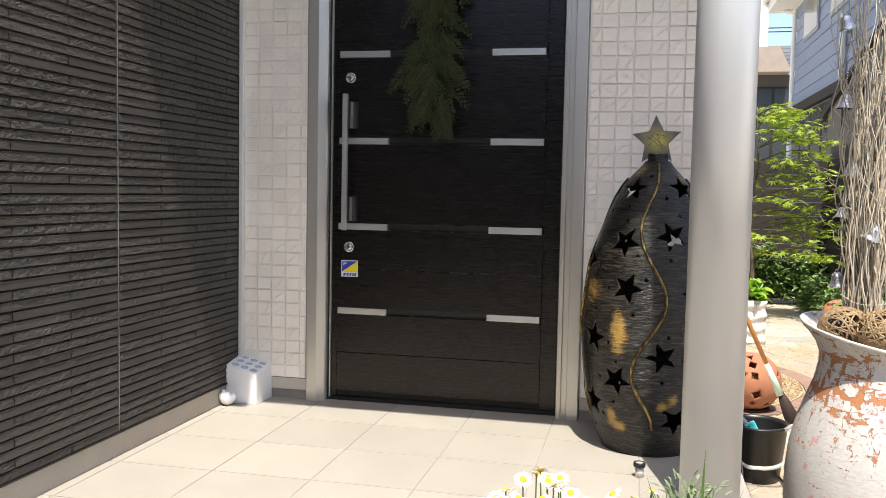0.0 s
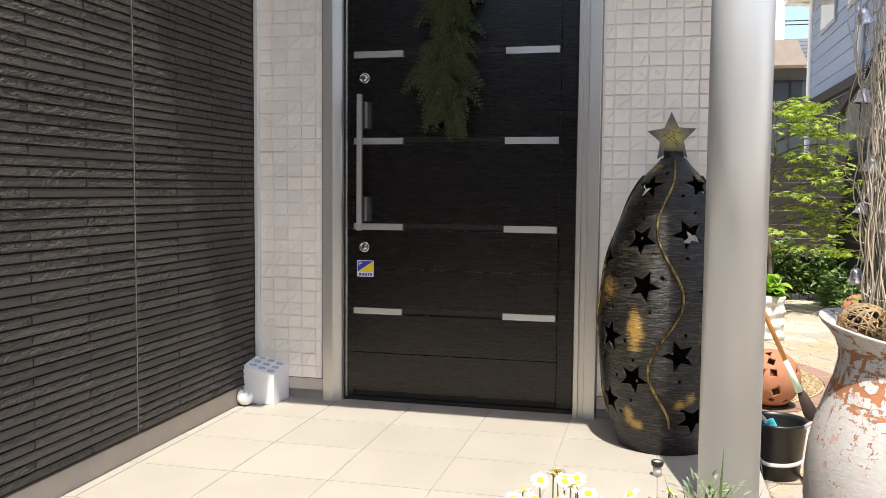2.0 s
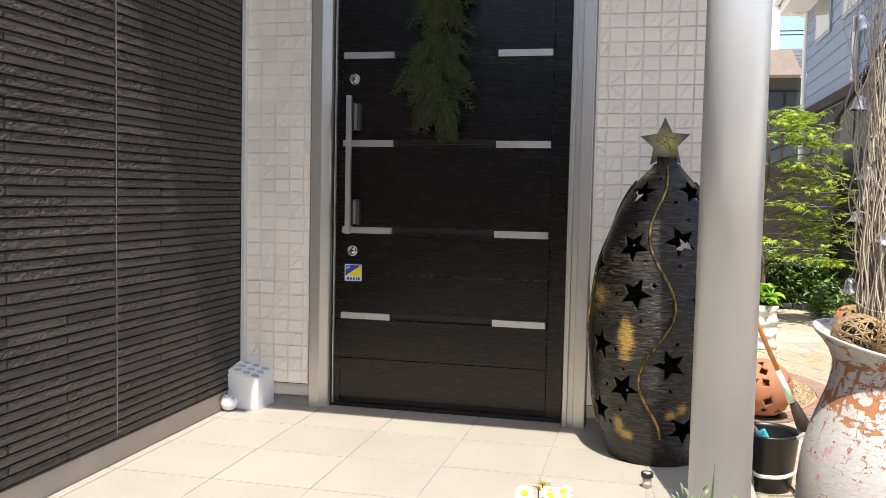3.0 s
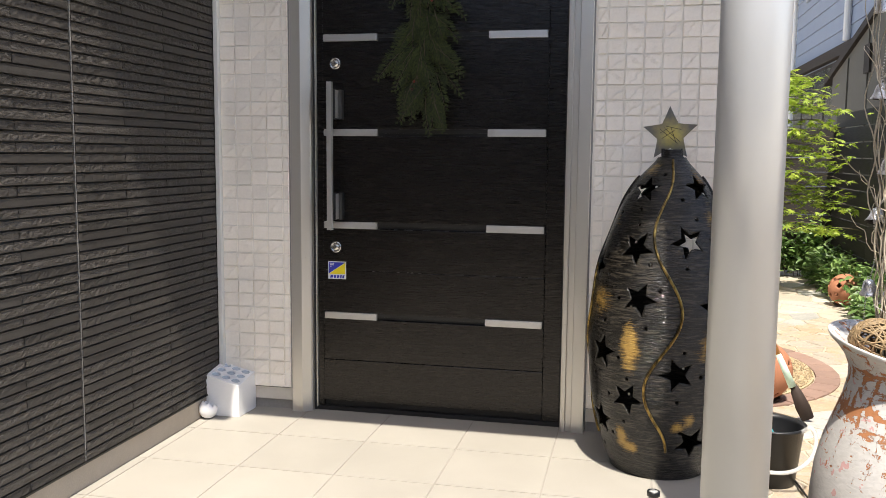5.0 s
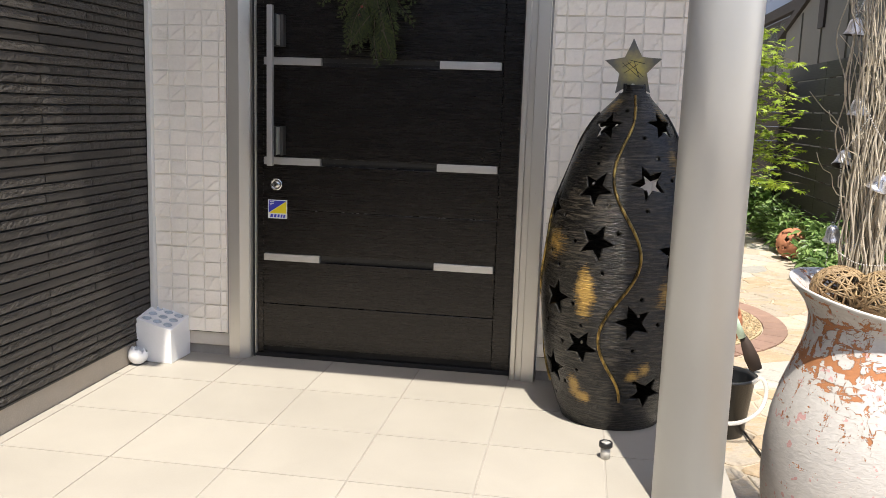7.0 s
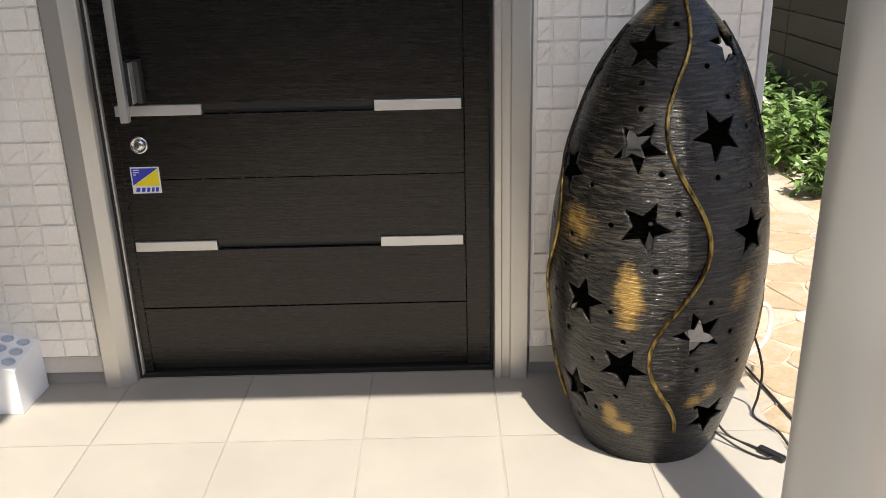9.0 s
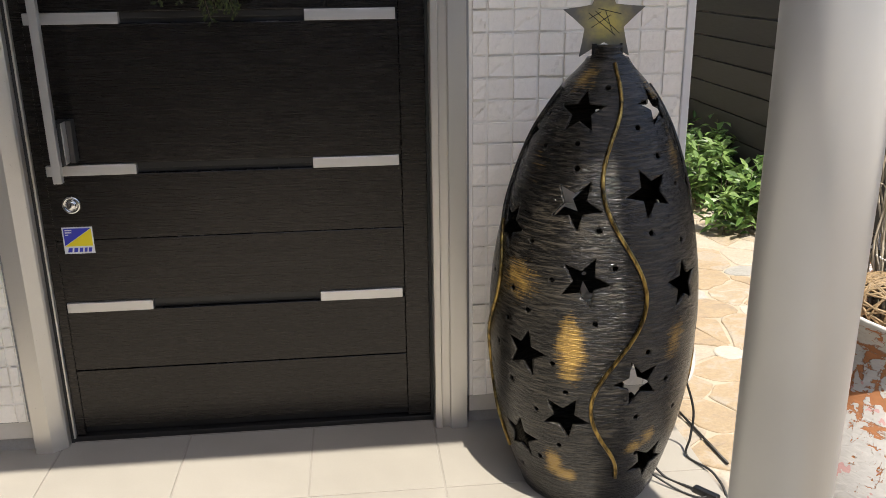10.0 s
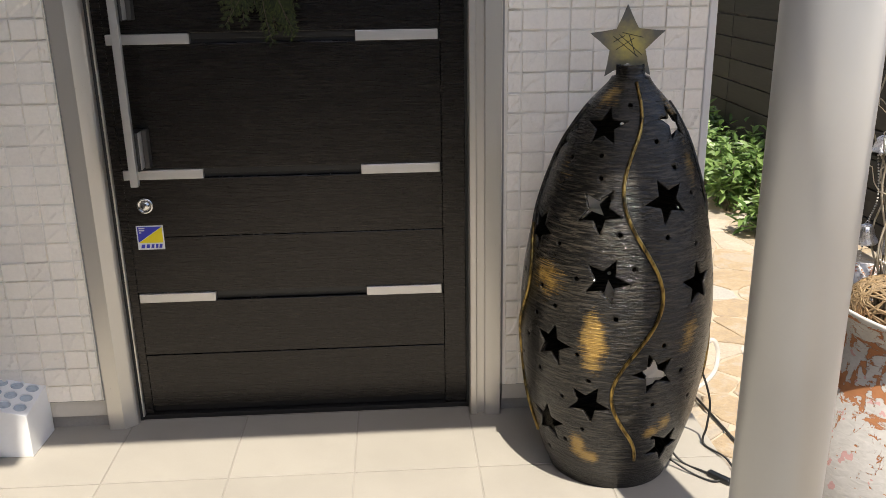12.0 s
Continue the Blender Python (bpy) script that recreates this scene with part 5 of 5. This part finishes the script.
disc = thing("round_stone", "small round pale stepping stone set in the path", "stone", (1.60, 1.40, GROUND - 0.012))
part("disc", turned([(0.062, 0.0), (0.062, 0.014), (0.057, 0.018), (0.0, 0.0185)], 36, close_top=False), PAVING_PALE, disc, smooth=False)
rod = thing("ground_rod", "thin dark metal rod lying on the paving beside the bucket", "rod", (1.23, 0.85, GROUND))
part("rod", tube(bmesh.new(), [(-0.028, 0.25, 0.012), (0.02, -0.24, 0.008)], 0.0045, 8), BLACK_METAL, rod, smooth=True)
part("rod_tip", tube(bmesh.new(), [(-0.0283, 0.252, 0.012), (-0.03, 0.275, 0.012)], 0.0065, 8), BLACK_RUBBER, rod, smooth=True)

# half-round gravel bed with a brick edge against the house
bed = solid("gravel_bed", bmesh.new(), GRAVEL, "half-round bed of golden gravel edged with red bricks", "gravel", kind="structure")
bm = bmesh.new()
arc = [(0.76 + 0.885 * math.cos(t), 3.06 + 0.885 * math.sin(t)) for t in [radians(-81 + 162 * k / 40) for k in range(41)]]
prism(bm, [(0.894, arc[-1][1]), (0.894, arc[0][1]), *arc], 0.02, Matrix.Translation((0, 0, GROUND + 0.0)))
bm.to_mesh(bed.data)
bm.free()
bm = bmesh.new()
rg = random.Random(6)
verts_n = 0
while verts_n < 5200:
    a, d = rg.uniform(-1.42, 1.42), 0.875 * math.sqrt(rg.random())
    px, py = 0.76 + d * math.cos(a), 3.06 + d * math.sin(a)
    verts_n += 1
    if px < 0.90:
        continue
    s = rg.uniform(0.004, 0.0095)
    m = Matrix.Translation((px, py, GROUND + 0.011 + s * 0.3)) @ Euler((rg.uniform(0, 6), rg.uniform(0, 6), rg.uniform(0, 6))).to_matrix().to_4x4() @ Matrix.Diagonal((s * 1.3, s, s * 0.7, 1))
    vs = [bm.verts.new(m @ Vector(q)) for q in ((1, 0, 0), (-1, 0, 0), (0, 1, 0), (0, -1, 0), (0, 0, 1), (0, 0, -1))]
    for i, j, k in ((0, 2, 4), (2, 1, 4), (1, 3, 4), (3, 0, 4), (2, 0, 5), (1, 2, 5), (3, 1, 5), (0, 3, 5)):
        bm.faces.new((vs[i], vs[j], vs[k]))
part("pebbles", bm, GRAVEL, bed, kind="stuff")
brick_me = None
for k in range(16):
    t0, t1 = radians(-82 + 164 * k / 16 + 0.35), radians(-82 + 164 * (k + 1) / 16 - 0.35)
    b = bmesh.new()
    out = [(0.893 * math.cos(t), 0.893 * math.sin(t)) for t in (t0, (t0 + t1) / 2, t1)] + [(1.03 * math.cos(t), 1.03 * math.sin(t)) for t in (t1, (t0 + t1) / 2, t0)]
    prism(b, out, 0.05, Matrix.Translation((0.76, 3.06, GROUND - 0.017)))
    bmesh.ops.bevel(b, geom=b.edges[:], offset=0.003, segments=1, affect="EDGES")
    part("brick", b, BRICK, bed)

# ---- fences ----
def fence(name, p0, p1, z0, z1, pitch, gap, material, label, posts):
    f = thing(name, label, "fence", (p0[0], p0[1], GROUND - 0.02), kind="structure")
    d = Vector((p1[0] - p0[0], p1[1] - p0[1], 0))
    ln = d.length
    turn = math.atan2(d.y, d.x)
    for k in range(posts + 1):
        b = boxed(-0.03, 0.03, -0.005, 0.05, 0, z1 - GROUND + 0.02, bevel=0.003)
        b.transform(Matrix.Rotation(turn, 4, "Z") @ Matrix.Translation((ln * k / posts, 0, 0)))
        part("post", b, HOUSE_DARK, f)
    z = z0
    while z + pitch - gap <= z1 + 0.001:
        for k in range(posts):
            b = boxed(ln * k / posts + 0.004, ln * (k + 1) / posts - 0.004, -0.035, -0.012, z - GROUND + 0.02, z + pitch - gap - GROUND + 0.02, bevel=0.002)
            b.transform(Matrix.Rotation(turn, 4, "Z"))
            part("slat", b, material, f)
        z += pitch
    return f


fence("boundary_fence", (2.72, 7.75), (2.72, 0.2), GROUND + 0.05, 1.40, 0.16, 0.012, FENCE_WOOD, "dark horizontal-board fence along the garden path", 5)
fence("rear_fence", (0.9, 7.8), (2.74, 7.8), GROUND + 0.05, 1.34, 0.16, 0.005, FENCE_FAR, "dark brown slatted fence at the end of the garden", 2)

# ---- shrubs and the maple ----
bush = thing("shrub_border", "dense low border of dark green leafy shrubs by the fence", "shrub", (2.4, 5.0, GROUND - 0.02))
bm = bmesh.new()
rl = random.Random(17)
stems = bmesh.new()
for c in range(230):
    cy = rl.uniform(2.9, 7.6)
    edge = 2.14 + min(0.24, max(0.0, cy - 3.3) * 0.10)
    if c % 5 == 0:
        cy, edge = rl.uniform(7.58, 7.70), 1.35
    cx = rl.uniform(edge + 0.05, 2.66)
    if 4.5 < cy < 5.95 and cx < 2.27 + (cy - 4.5) * 0.22 and edge > 1.5:
        continue
    hgt = rl.uniform(0.22, 0.46) * (0.75 + 0.35 * min(1.0, (cx - edge) / 0.5)) * (1.5 if c % 5 == 0 else 1.0)
    base = Vector((cx - 2.4, cy - 5.0, 0.0))
    top = base + Vector((rl.uniform(-0.06, 0.04), rl.uniform(-0.06, 0.06), hgt))
    tube(stems, [base, base.lerp(top, 0.5), top], 0.004, 5, 0.5)
    for k in range(46):
        t = rl.uniform(0.25, 1.0)
        q = base.lerp(top, t) + Vector((rl.gauss(0, 0.05), rl.gauss(0, 0.05), rl.gauss(0, 0.03)))
        a, e = rl.uniform(0, 6.28), rl.uniform(-0.5, 0.8)
        way = Vector((math.cos(a) * math.cos(e), math.sin(a) * math.cos(e), math.sin(e)))
        m = way.to_track_quat("Y", "Z").to_matrix().to_4x4() @ Matrix.Rotation(rl.uniform(-0.6, 0.6), 4, "Y")
        m.translation = q
        leaf(bm, m, rl.uniform(0.06, 0.125), rl.uniform(0.026, 0.046))
part("leaves", bm, LEAF_BUSH, bush, kind="stuff")
part("stemwork", stems, BARK, bush, kind="stuff")

maple = thing("maple_tree", "young maple with bright lime-green lobed leaves in layered sprays", "tree", (1.72, 6.5, GROUND - 0.02))
rm = random.Random(8)
trunk = smooth_line([(0, 0, 0), (0.02, -0.02, 0.5), (-0.03, 0.0, 1.0), (0.03, 0.02, 1.6), (0.0, 0.0, 2.15)])
part("trunk", tube(bmesh.new(), trunk, 0.026, 10, 0.3), BARK, maple, smooth=True)
limbs = bmesh.new()
crown = bmesh.new()
for k in range(30):
    h = 0.62 + 1.50 * (k / 29)
    q = trunk[min(len(trunk) - 1, int(h / 2.15 * (len(trunk) - 1)))]
    a = rm.uniform(-1.3, 0.5) if k % 3 else rm.uniform(0, 6.28)
    reach = rm.uniform(0.55, 1.0) * (1.1 - 0.45 * k / 29)
    way = Vector((math.cos(a), math.sin(a), 0))
    pts = [q, q + way * reach * 0.4 + Vector((0, 0, 0.10)), q + way * reach * 0.8 + Vector((0, 0, 0.10)), q + way * reach + Vector((0, 0, 0.03))]
    tube(limbs, smooth_line(pts, 5), 0.007, 6, 0.3)
    for j in range(36):
        t = rm.uniform(0.3, 1.03)
        p = pts[1].lerp(pts[3], max(0, (t - 0.3) / 0.7))
        spread = 0.10 * (1.2 - abs(t - 0.7))
        p = p + Vector((rm.gauss(0, spread), rm.gauss(0, spread), rm.gauss(0, 0.018)))
        m = Matrix.Translation(p) @ Euler((rm.uniform(-0.5, 0.5) - 0.2, rm.uniform(-0.5, 0.5), rm.uniform(0, 6.28))).to_matrix().to_4x4()
        maple_leaf(crown, m, rm.uniform(0.05, 0.082))
part("limbwork", limbs, BARK, maple, kind="stuff")
part("crown", crown, LEAF_MAPLE, maple, kind="stuff")

# ---- neighbouring houses ----
house = thing("neighbour_house", "pale blue-white clapboard house with a downpipe beyond the fence", "house", (3.5, 15.4, GROUND))
HY0, HY1, HZ0, HZ1 = -8.0, 0.0, 2.58 - GROUND, 4.55 - GROUND
for k in range(8):
    z0 = HZ0 + (HZ1 - HZ0) * k / 8
    b = bmesh.new()
    prism(b, [(0.0, z0), (0.022, z0), (0.006, z0 + (HZ1 - HZ0) / 8 - 0.002), (0.0, z0 + (HZ1 - HZ0) / 8 - 0.002)], HY1 - HY0, Matrix(((-1, 0, 0, 0), (0, 0, 1, (HY0 + HY1) / 2), (0, 1, 0, 0), (0, 0, 0, 1))))
    bmesh.ops.recalc_face_normals(b, faces=b.faces)
    part("board", b, HOUSE_BOARD, house)
part("wall", boxed(0.001, 6.0, HY0, HY1 - 0.001, 0.0, HZ1 + 0.3), HOUSE_BOARD, house)
part("roof", boxed(-0.55, 6.5, HY0 - 0.5, HY1 + 0.55, HZ1 + 0.3, HZ1 + 0.42, bevel=0.02), HOUSE_DARK, house)
part("soffit", boxed(-0.5, 0.0, HY0, HY1 + 0.5, HZ1 - 0.02, HZ1 + 0.29), TRIM_WHITE, house)
part("gutter", tube(bmesh.new(), [(-0.57, HY0, HZ1 + 0.22), (-0.57, HY1 + 0.5, HZ1 + 0.2)], 0.055, 10), TRIM_WHITE, house)
part("downpipe", tube(bmesh.new(), smooth_line([(-0.57, HY1 + 0.45, HZ1 + 0.18), (-0.4, HY1 + 0.3, HZ1 + 0.02), (-0.05, HY1 + 0.1, HZ1 - 0.12), (-0.05, HY1 + 0.06, HZ1 - 0.4), (-0.05, HY1 + 0.06, 0.0)], 5), 0.045, 10), TRIM_WHITE, house, "white downpipe", True)
part("skirt", boxed(-0.10, 0.0, HY0, HY1, HZ0 - 0.16, HZ0 - 0.004), HOUSE_DARK, house)
for y0, y1 in ((-2.3, -0.95), (-4.6, -3.25)):
    w = part("window", boxed(-0.05, 0.02, y0, y1, HZ1 - 0.85, HZ1 - 0.10, bevel=0.004), WINDOW_GREY, house)
    part("pane", boxed(-0.054, -0.03, y0 + 0.07, y1 - 0.07, HZ1 - 0.79, HZ1 - 0.16), GLASS_DULL, w)
part("vent_pipe", tube(bmesh.new(), [(-0.07, -4.4, HZ0 + 0.02), (-0.07, -4.4, HZ0 + 0.95)], 0.05, 10), TRIM_WHITE, house)
for k in range(7):
    y1 = HY1 - 0.15 - 0.95 * k
    w = part("window", boxed(-0.04, 0.02, y1 - 0.92, y1, 1.5, HZ0 - 0.2, bevel=0.003), HOUSE_DARK, house)
    part("pane", boxed(-0.045, -0.02, y1 - 0.87, y1 - 0.05, 1.55, HZ0 - 0.25), GLASS_DULL, w)

shed = thing("beige_outbuilding", "beige boarded outbuilding with a dark sloping roof edge behind the fence", "house", (3.2, 10.6, GROUND))
SZ0, RISE = 2.05 - GROUND, 0.24
b = bmesh.new()
prism(b, [(0, 0), (0, SZ0), (-4.6, SZ0 + 4.6 * RISE), (-9.2, SZ0), (-9.2, 0)], 3.0, Matrix(((0, 0, 1, 1.5), (1, 0, 0, 0), (0, 1, 0, 0), (0, 0, 0, 1))))
bmesh.ops.recalc_face_normals(b, faces=b.faces)
part("wall", b, BEIGE_BOARD, shed)
b = bmesh.new()
prism(b, [(0.35, SZ0 - 0.10), (0.35, SZ0 + 0.0), (-4.6, SZ0 + 4.6 * RISE + 0.10), (-9.5, SZ0 + 0.0), (-9.5, SZ0 - 0.10), (-4.6, SZ0 + 4.6 * RISE + 0.002)], 3.06, Matrix(((0, 0, 1, 1.48), (1, 0, 0, 0), (0, 1, 0, 0), (0, 0, 0, 1))))
bmesh.ops.recalc_face_normals(b, faces=b.faces)
part("roof", b, HOUSE_DARK, shed)
for y in (-0.9, -1.9, -3.0):
    part("batten", boxed(-0.018, 0.0, y - 0.02, y + 0.02, 0.0, SZ0 + (-y) * RISE - 0.05), BEIGE_BOARD, shed)
w = part("window", boxed(-0.03, 0.02, -2.05, -1.80, SZ0 - 0.12, SZ0 + 0.22), HOUSE_DARK, shed)

far = thing("far_house", "distant house with cream fascia and grey tiled roof", "house", (2.0, 20.0, GROUND + 0.35))
part("footing", boxed(-3.0, 2.6, 0.0, 4.0, -0.40, -0.001), CEMENT, far)
part("wall", boxed(-3.0, 2.6, 0.0, 4.0, 0.0, 3.9), BEIGE_BOARD, far)
b = bmesh.new()
prism(b, [(-3.2, 3.9), (2.06, 3.9), (1.78, 4.5), (-3.2, 4.5)], 0.55, Matrix(((1, 0, 0, 0), (0, 0, 1, -0.28), (0, 1, 0, 0), (0, 0, 0, 1))))
bmesh.ops.recalc_face_normals(b, faces=b.faces)
part("fascia", b, surface("fascia_cream", (0.36, 0.295, 0.24), 0.7), far)
for k in range(6):
    b = bmesh.new()
    prism(b, [(0, 0), (0.34, 0.15), (0.34, 0.19), (0, 0.06)], 1.6, Matrix(((0, 0, 1, 2.60), (1, 0, 0, 0.32 * k - 0.2), (0, 1, 0, 4.0 + 0.14 * k), (0, 0, 0, 1))))
    bmesh.ops.recalc_face_normals(b, faces=b.faces)
    part("tile_course", b, ROOF_TILE, far)
w = part("window", boxed(0.9, 2.55, -0.06, 0.02, 1.5, 3.6), HOUSE_DARK, far)
part("pane", boxed(0.96, 1.70, -0.07, -0.03, 1.56, 3.54), GLASS_DULL, w)
part("pane", boxed(1.76, 2.49, -0.07, -0.03, 1.56, 3.54), GLASS_DULL, w)
tower = thing("far_white_wall", "tall plain white house wall in the distance", "house", (0.6, 24.5, GROUND))
part("wall", boxed(-4.0, 3.55, 0.0, 3.0, 0.0, 9.5), TRIM_WHITE, tower)
wires = thing("power_line", "two thin dark power lines across the sky", "cable", (0.0, 26.0, GROUND))
for dz in (0.0, 0.12):
    part("wire", tube(bmesh.new(), [(-12, 0, 6.4 + dz), (12, 0, 6.35 + dz)], 0.018, 6), BLACK_RUBBER, wires)

# ---- flowers in front of the porch ----
rf = random.Random(44)
first = None
daisies = []
for k in range(84):
    x, y = rf.uniform(0.32, 0.60), rf.uniform(-1.50, -1.30)
    z = 0.308 + rf.uniform(-0.085, 0.022) - (0.03 if x < 0.4 else 0)
    daisies.append((x, y, z))
daisy_kinds = []
for kind_i in range(3):
    b = bmesh.new()
    npet = 17
    for j in range(npet):
        m = Matrix.Rotation(2 * math.pi * j / npet, 4, "Z") @ Matrix.Translation((0, 0.004, 0.001)) @ Matrix.Rotation(radians(rf.uniform(-14, 8)), 4, "X")
        leaf(b, m, 0.0138, 0.0056, 0.15)
    petals = mesh_of(b, PETAL)
    eye = mesh_of(turned([(0.0065, 0.0), (0.0068, 0.002), (0.005, 0.0045), (0.0, 0.0052)], 14, close_top=False), FLOWER_EYE, True)
    daisy_kinds.append((petals, eye))
for k, (x, y, z) in enumerate(daisies):
    d = thing("daisy", "white marguerite daisy with a yellow eye on a tall stem", "flower", (x, y, GROUND - 0.03), "daisies in front of the porch")
    h = z - GROUND + 0.03
    lean = Vector((rf.uniform(-0.03, 0.03), rf.uniform(-0.03, 0.03), 0))
    part("stem", tube(bmesh.new(), smooth_line([(0, 0, 0), lean * 0.3 + Vector((0, 0, h * 0.5)), lean + Vector((0, 0, h))], 4), 0.0014, 5), STEM, d)
    petals, eye = daisy_kinds[k % 3]
    tilt = Euler((rf.uniform(0.1, 0.7), rf.uniform(-0.4, 0.4), rf.uniform(0, 6)))
    head_ob = new("petals", petals)
    head_ob.parent = d
    head_ob.location = lean + Vector((0, 0, h))
    head_ob.rotation_euler = tilt
    eye_ob = new("eye", eye)
    eye_ob.parent = head_ob
daisy_leaves = bmesh.new()
for k in range(620):
    q = Vector((rf.uniform(0.30, 0.66), rf.uniform(-1.52, -1.28), rf.uniform(GROUND + 0.05, 0.22)))
    a, e = rf.uniform(0, 6.28), rf.uniform(0.0, 1.2)
    way = Vector((math.cos(a) * math.cos(e), math.sin(a) * math.cos(e), math.sin(e)))
    m = way.to_track_quat("Y", "Z").to_matrix().to_4x4()
    m.translation = q
    leaf(daisy_leaves, m, rf.uniform(0.03, 0.06), rf.uniform(0.006, 0.012))
solid("daisy_leaves", daisy_leaves, LEAF_BUSH, "feathery green leaves of the daisy clump", "leaves", kind="stuff")

clump = thing("silver_herb", "grey-green bushy herb with a few long blades", "plant", (0.675, -1.38, GROUND - 0.03))
bm = bmesh.new()
for k in range(2600):
    a, u = rf.uniform(0, 6.28), rf.random()
    rr = 0.14 * math.sqrt(rf.random())
    top = 0.79 - 1.6 * rr * rr / 0.14 + rf.uniform(-0.06, 0.0)
    q = Vector((rr * math.cos(a) * 1.1, rr * math.sin(a), max(0.05, top - 0.25 * u * u)))
    e = rf.uniform(0.0, 1.3)
    way = Vector((math.cos(a) * math.cos(e), math.sin(a) * math.cos(e), math.sin(e)))
    m = way.to_track_quat("Y", "Z").to_matrix().to_4x4()
    m.translation = q
    leaf(bm, m, rf.uniform(0.012, 0.024), rf.uniform(0.005, 0.009))
part("leaves", bm, LEAF_GREY, clump, kind="stuff")
bm = bmesh.new()
for k in range(26):
    a = rf.uniform(0, 6.28)
    tube(bm, [(0.01 * math.cos(a), 0.01 * math.sin(a), 0), (0.08 * math.cos(a), 0.08 * math.sin(a), 0.62)], 0.003, 5, 0.6)
part("stems", bm, STEM, clump)
for x0, x1, z1, w in ((0.01, 0.015, 0.85, 0.007), (-0.02, -0.075, 0.80, 0.010), (0.02, 0.075, 0.79, 0.012), (-0.02, -0.045, 0.785, 0.008), (0.01, 0.055, 0.775, 0.010)):
    bm = bmesh.new()
    m = (Vector((x1 - x0, -0.02, z1 - 0.60))).to_track_quat("Y", "Z").to_matrix().to_4x4()
    m.translation = Vector((x0, -0.03, 0.60))
    leaf(bm, m, math.hypot(x1 - x0, z1 - 0.60), w, 0.2)
    part("blade", bm, LEAF_BUSH, clump)

# ---- floor tiles ----
tile_me = {}
for i in range(-4, 3):
    for j in range(-4, 1):
        x0, x1 = 0.3 * i + 0.0021, 0.3 * (i + 1) - 0.0021
        y0, y1 = 0.3 * j + 0.0021, 0.3 * (j + 1) - 0.0021
        x0 = max(x0, -0.9345)
        if x1 - x0 < 0.01:
            continue
        key = round(x1 - x0, 3)
        if key not in tile_me:
            tile_me[key] = mesh_of(boxed(-(x1 - x0) / 2, (x1 - x0) / 2, -(y1 - y0) / 2, (y1 - y0) / 2, -0.012, 0.0, bevel=0.0009), FLOOR_TILE)
        ob = new("tile", tile_me[key])
        ob.parent = floor
        ob.location = ((x0 + x1) / 2, (y0 + y1) / 2, rng.uniform(-0.0004, 0.0))
for j, (y0, y1) in enumerate(((0.3018, 0.43),)):
    for i in range(-4, 3):
        x0, x1 = max(0.3 * i + 0.0018, -0.9345), 0.3 * (i + 1) - 0.0018
        if x1 - x0 > 0.01:
            part("tile", boxed(x0, x1, y0, y1, -0.012, -0.0002, bevel=0.0014), FLOOR_TILE, floor)
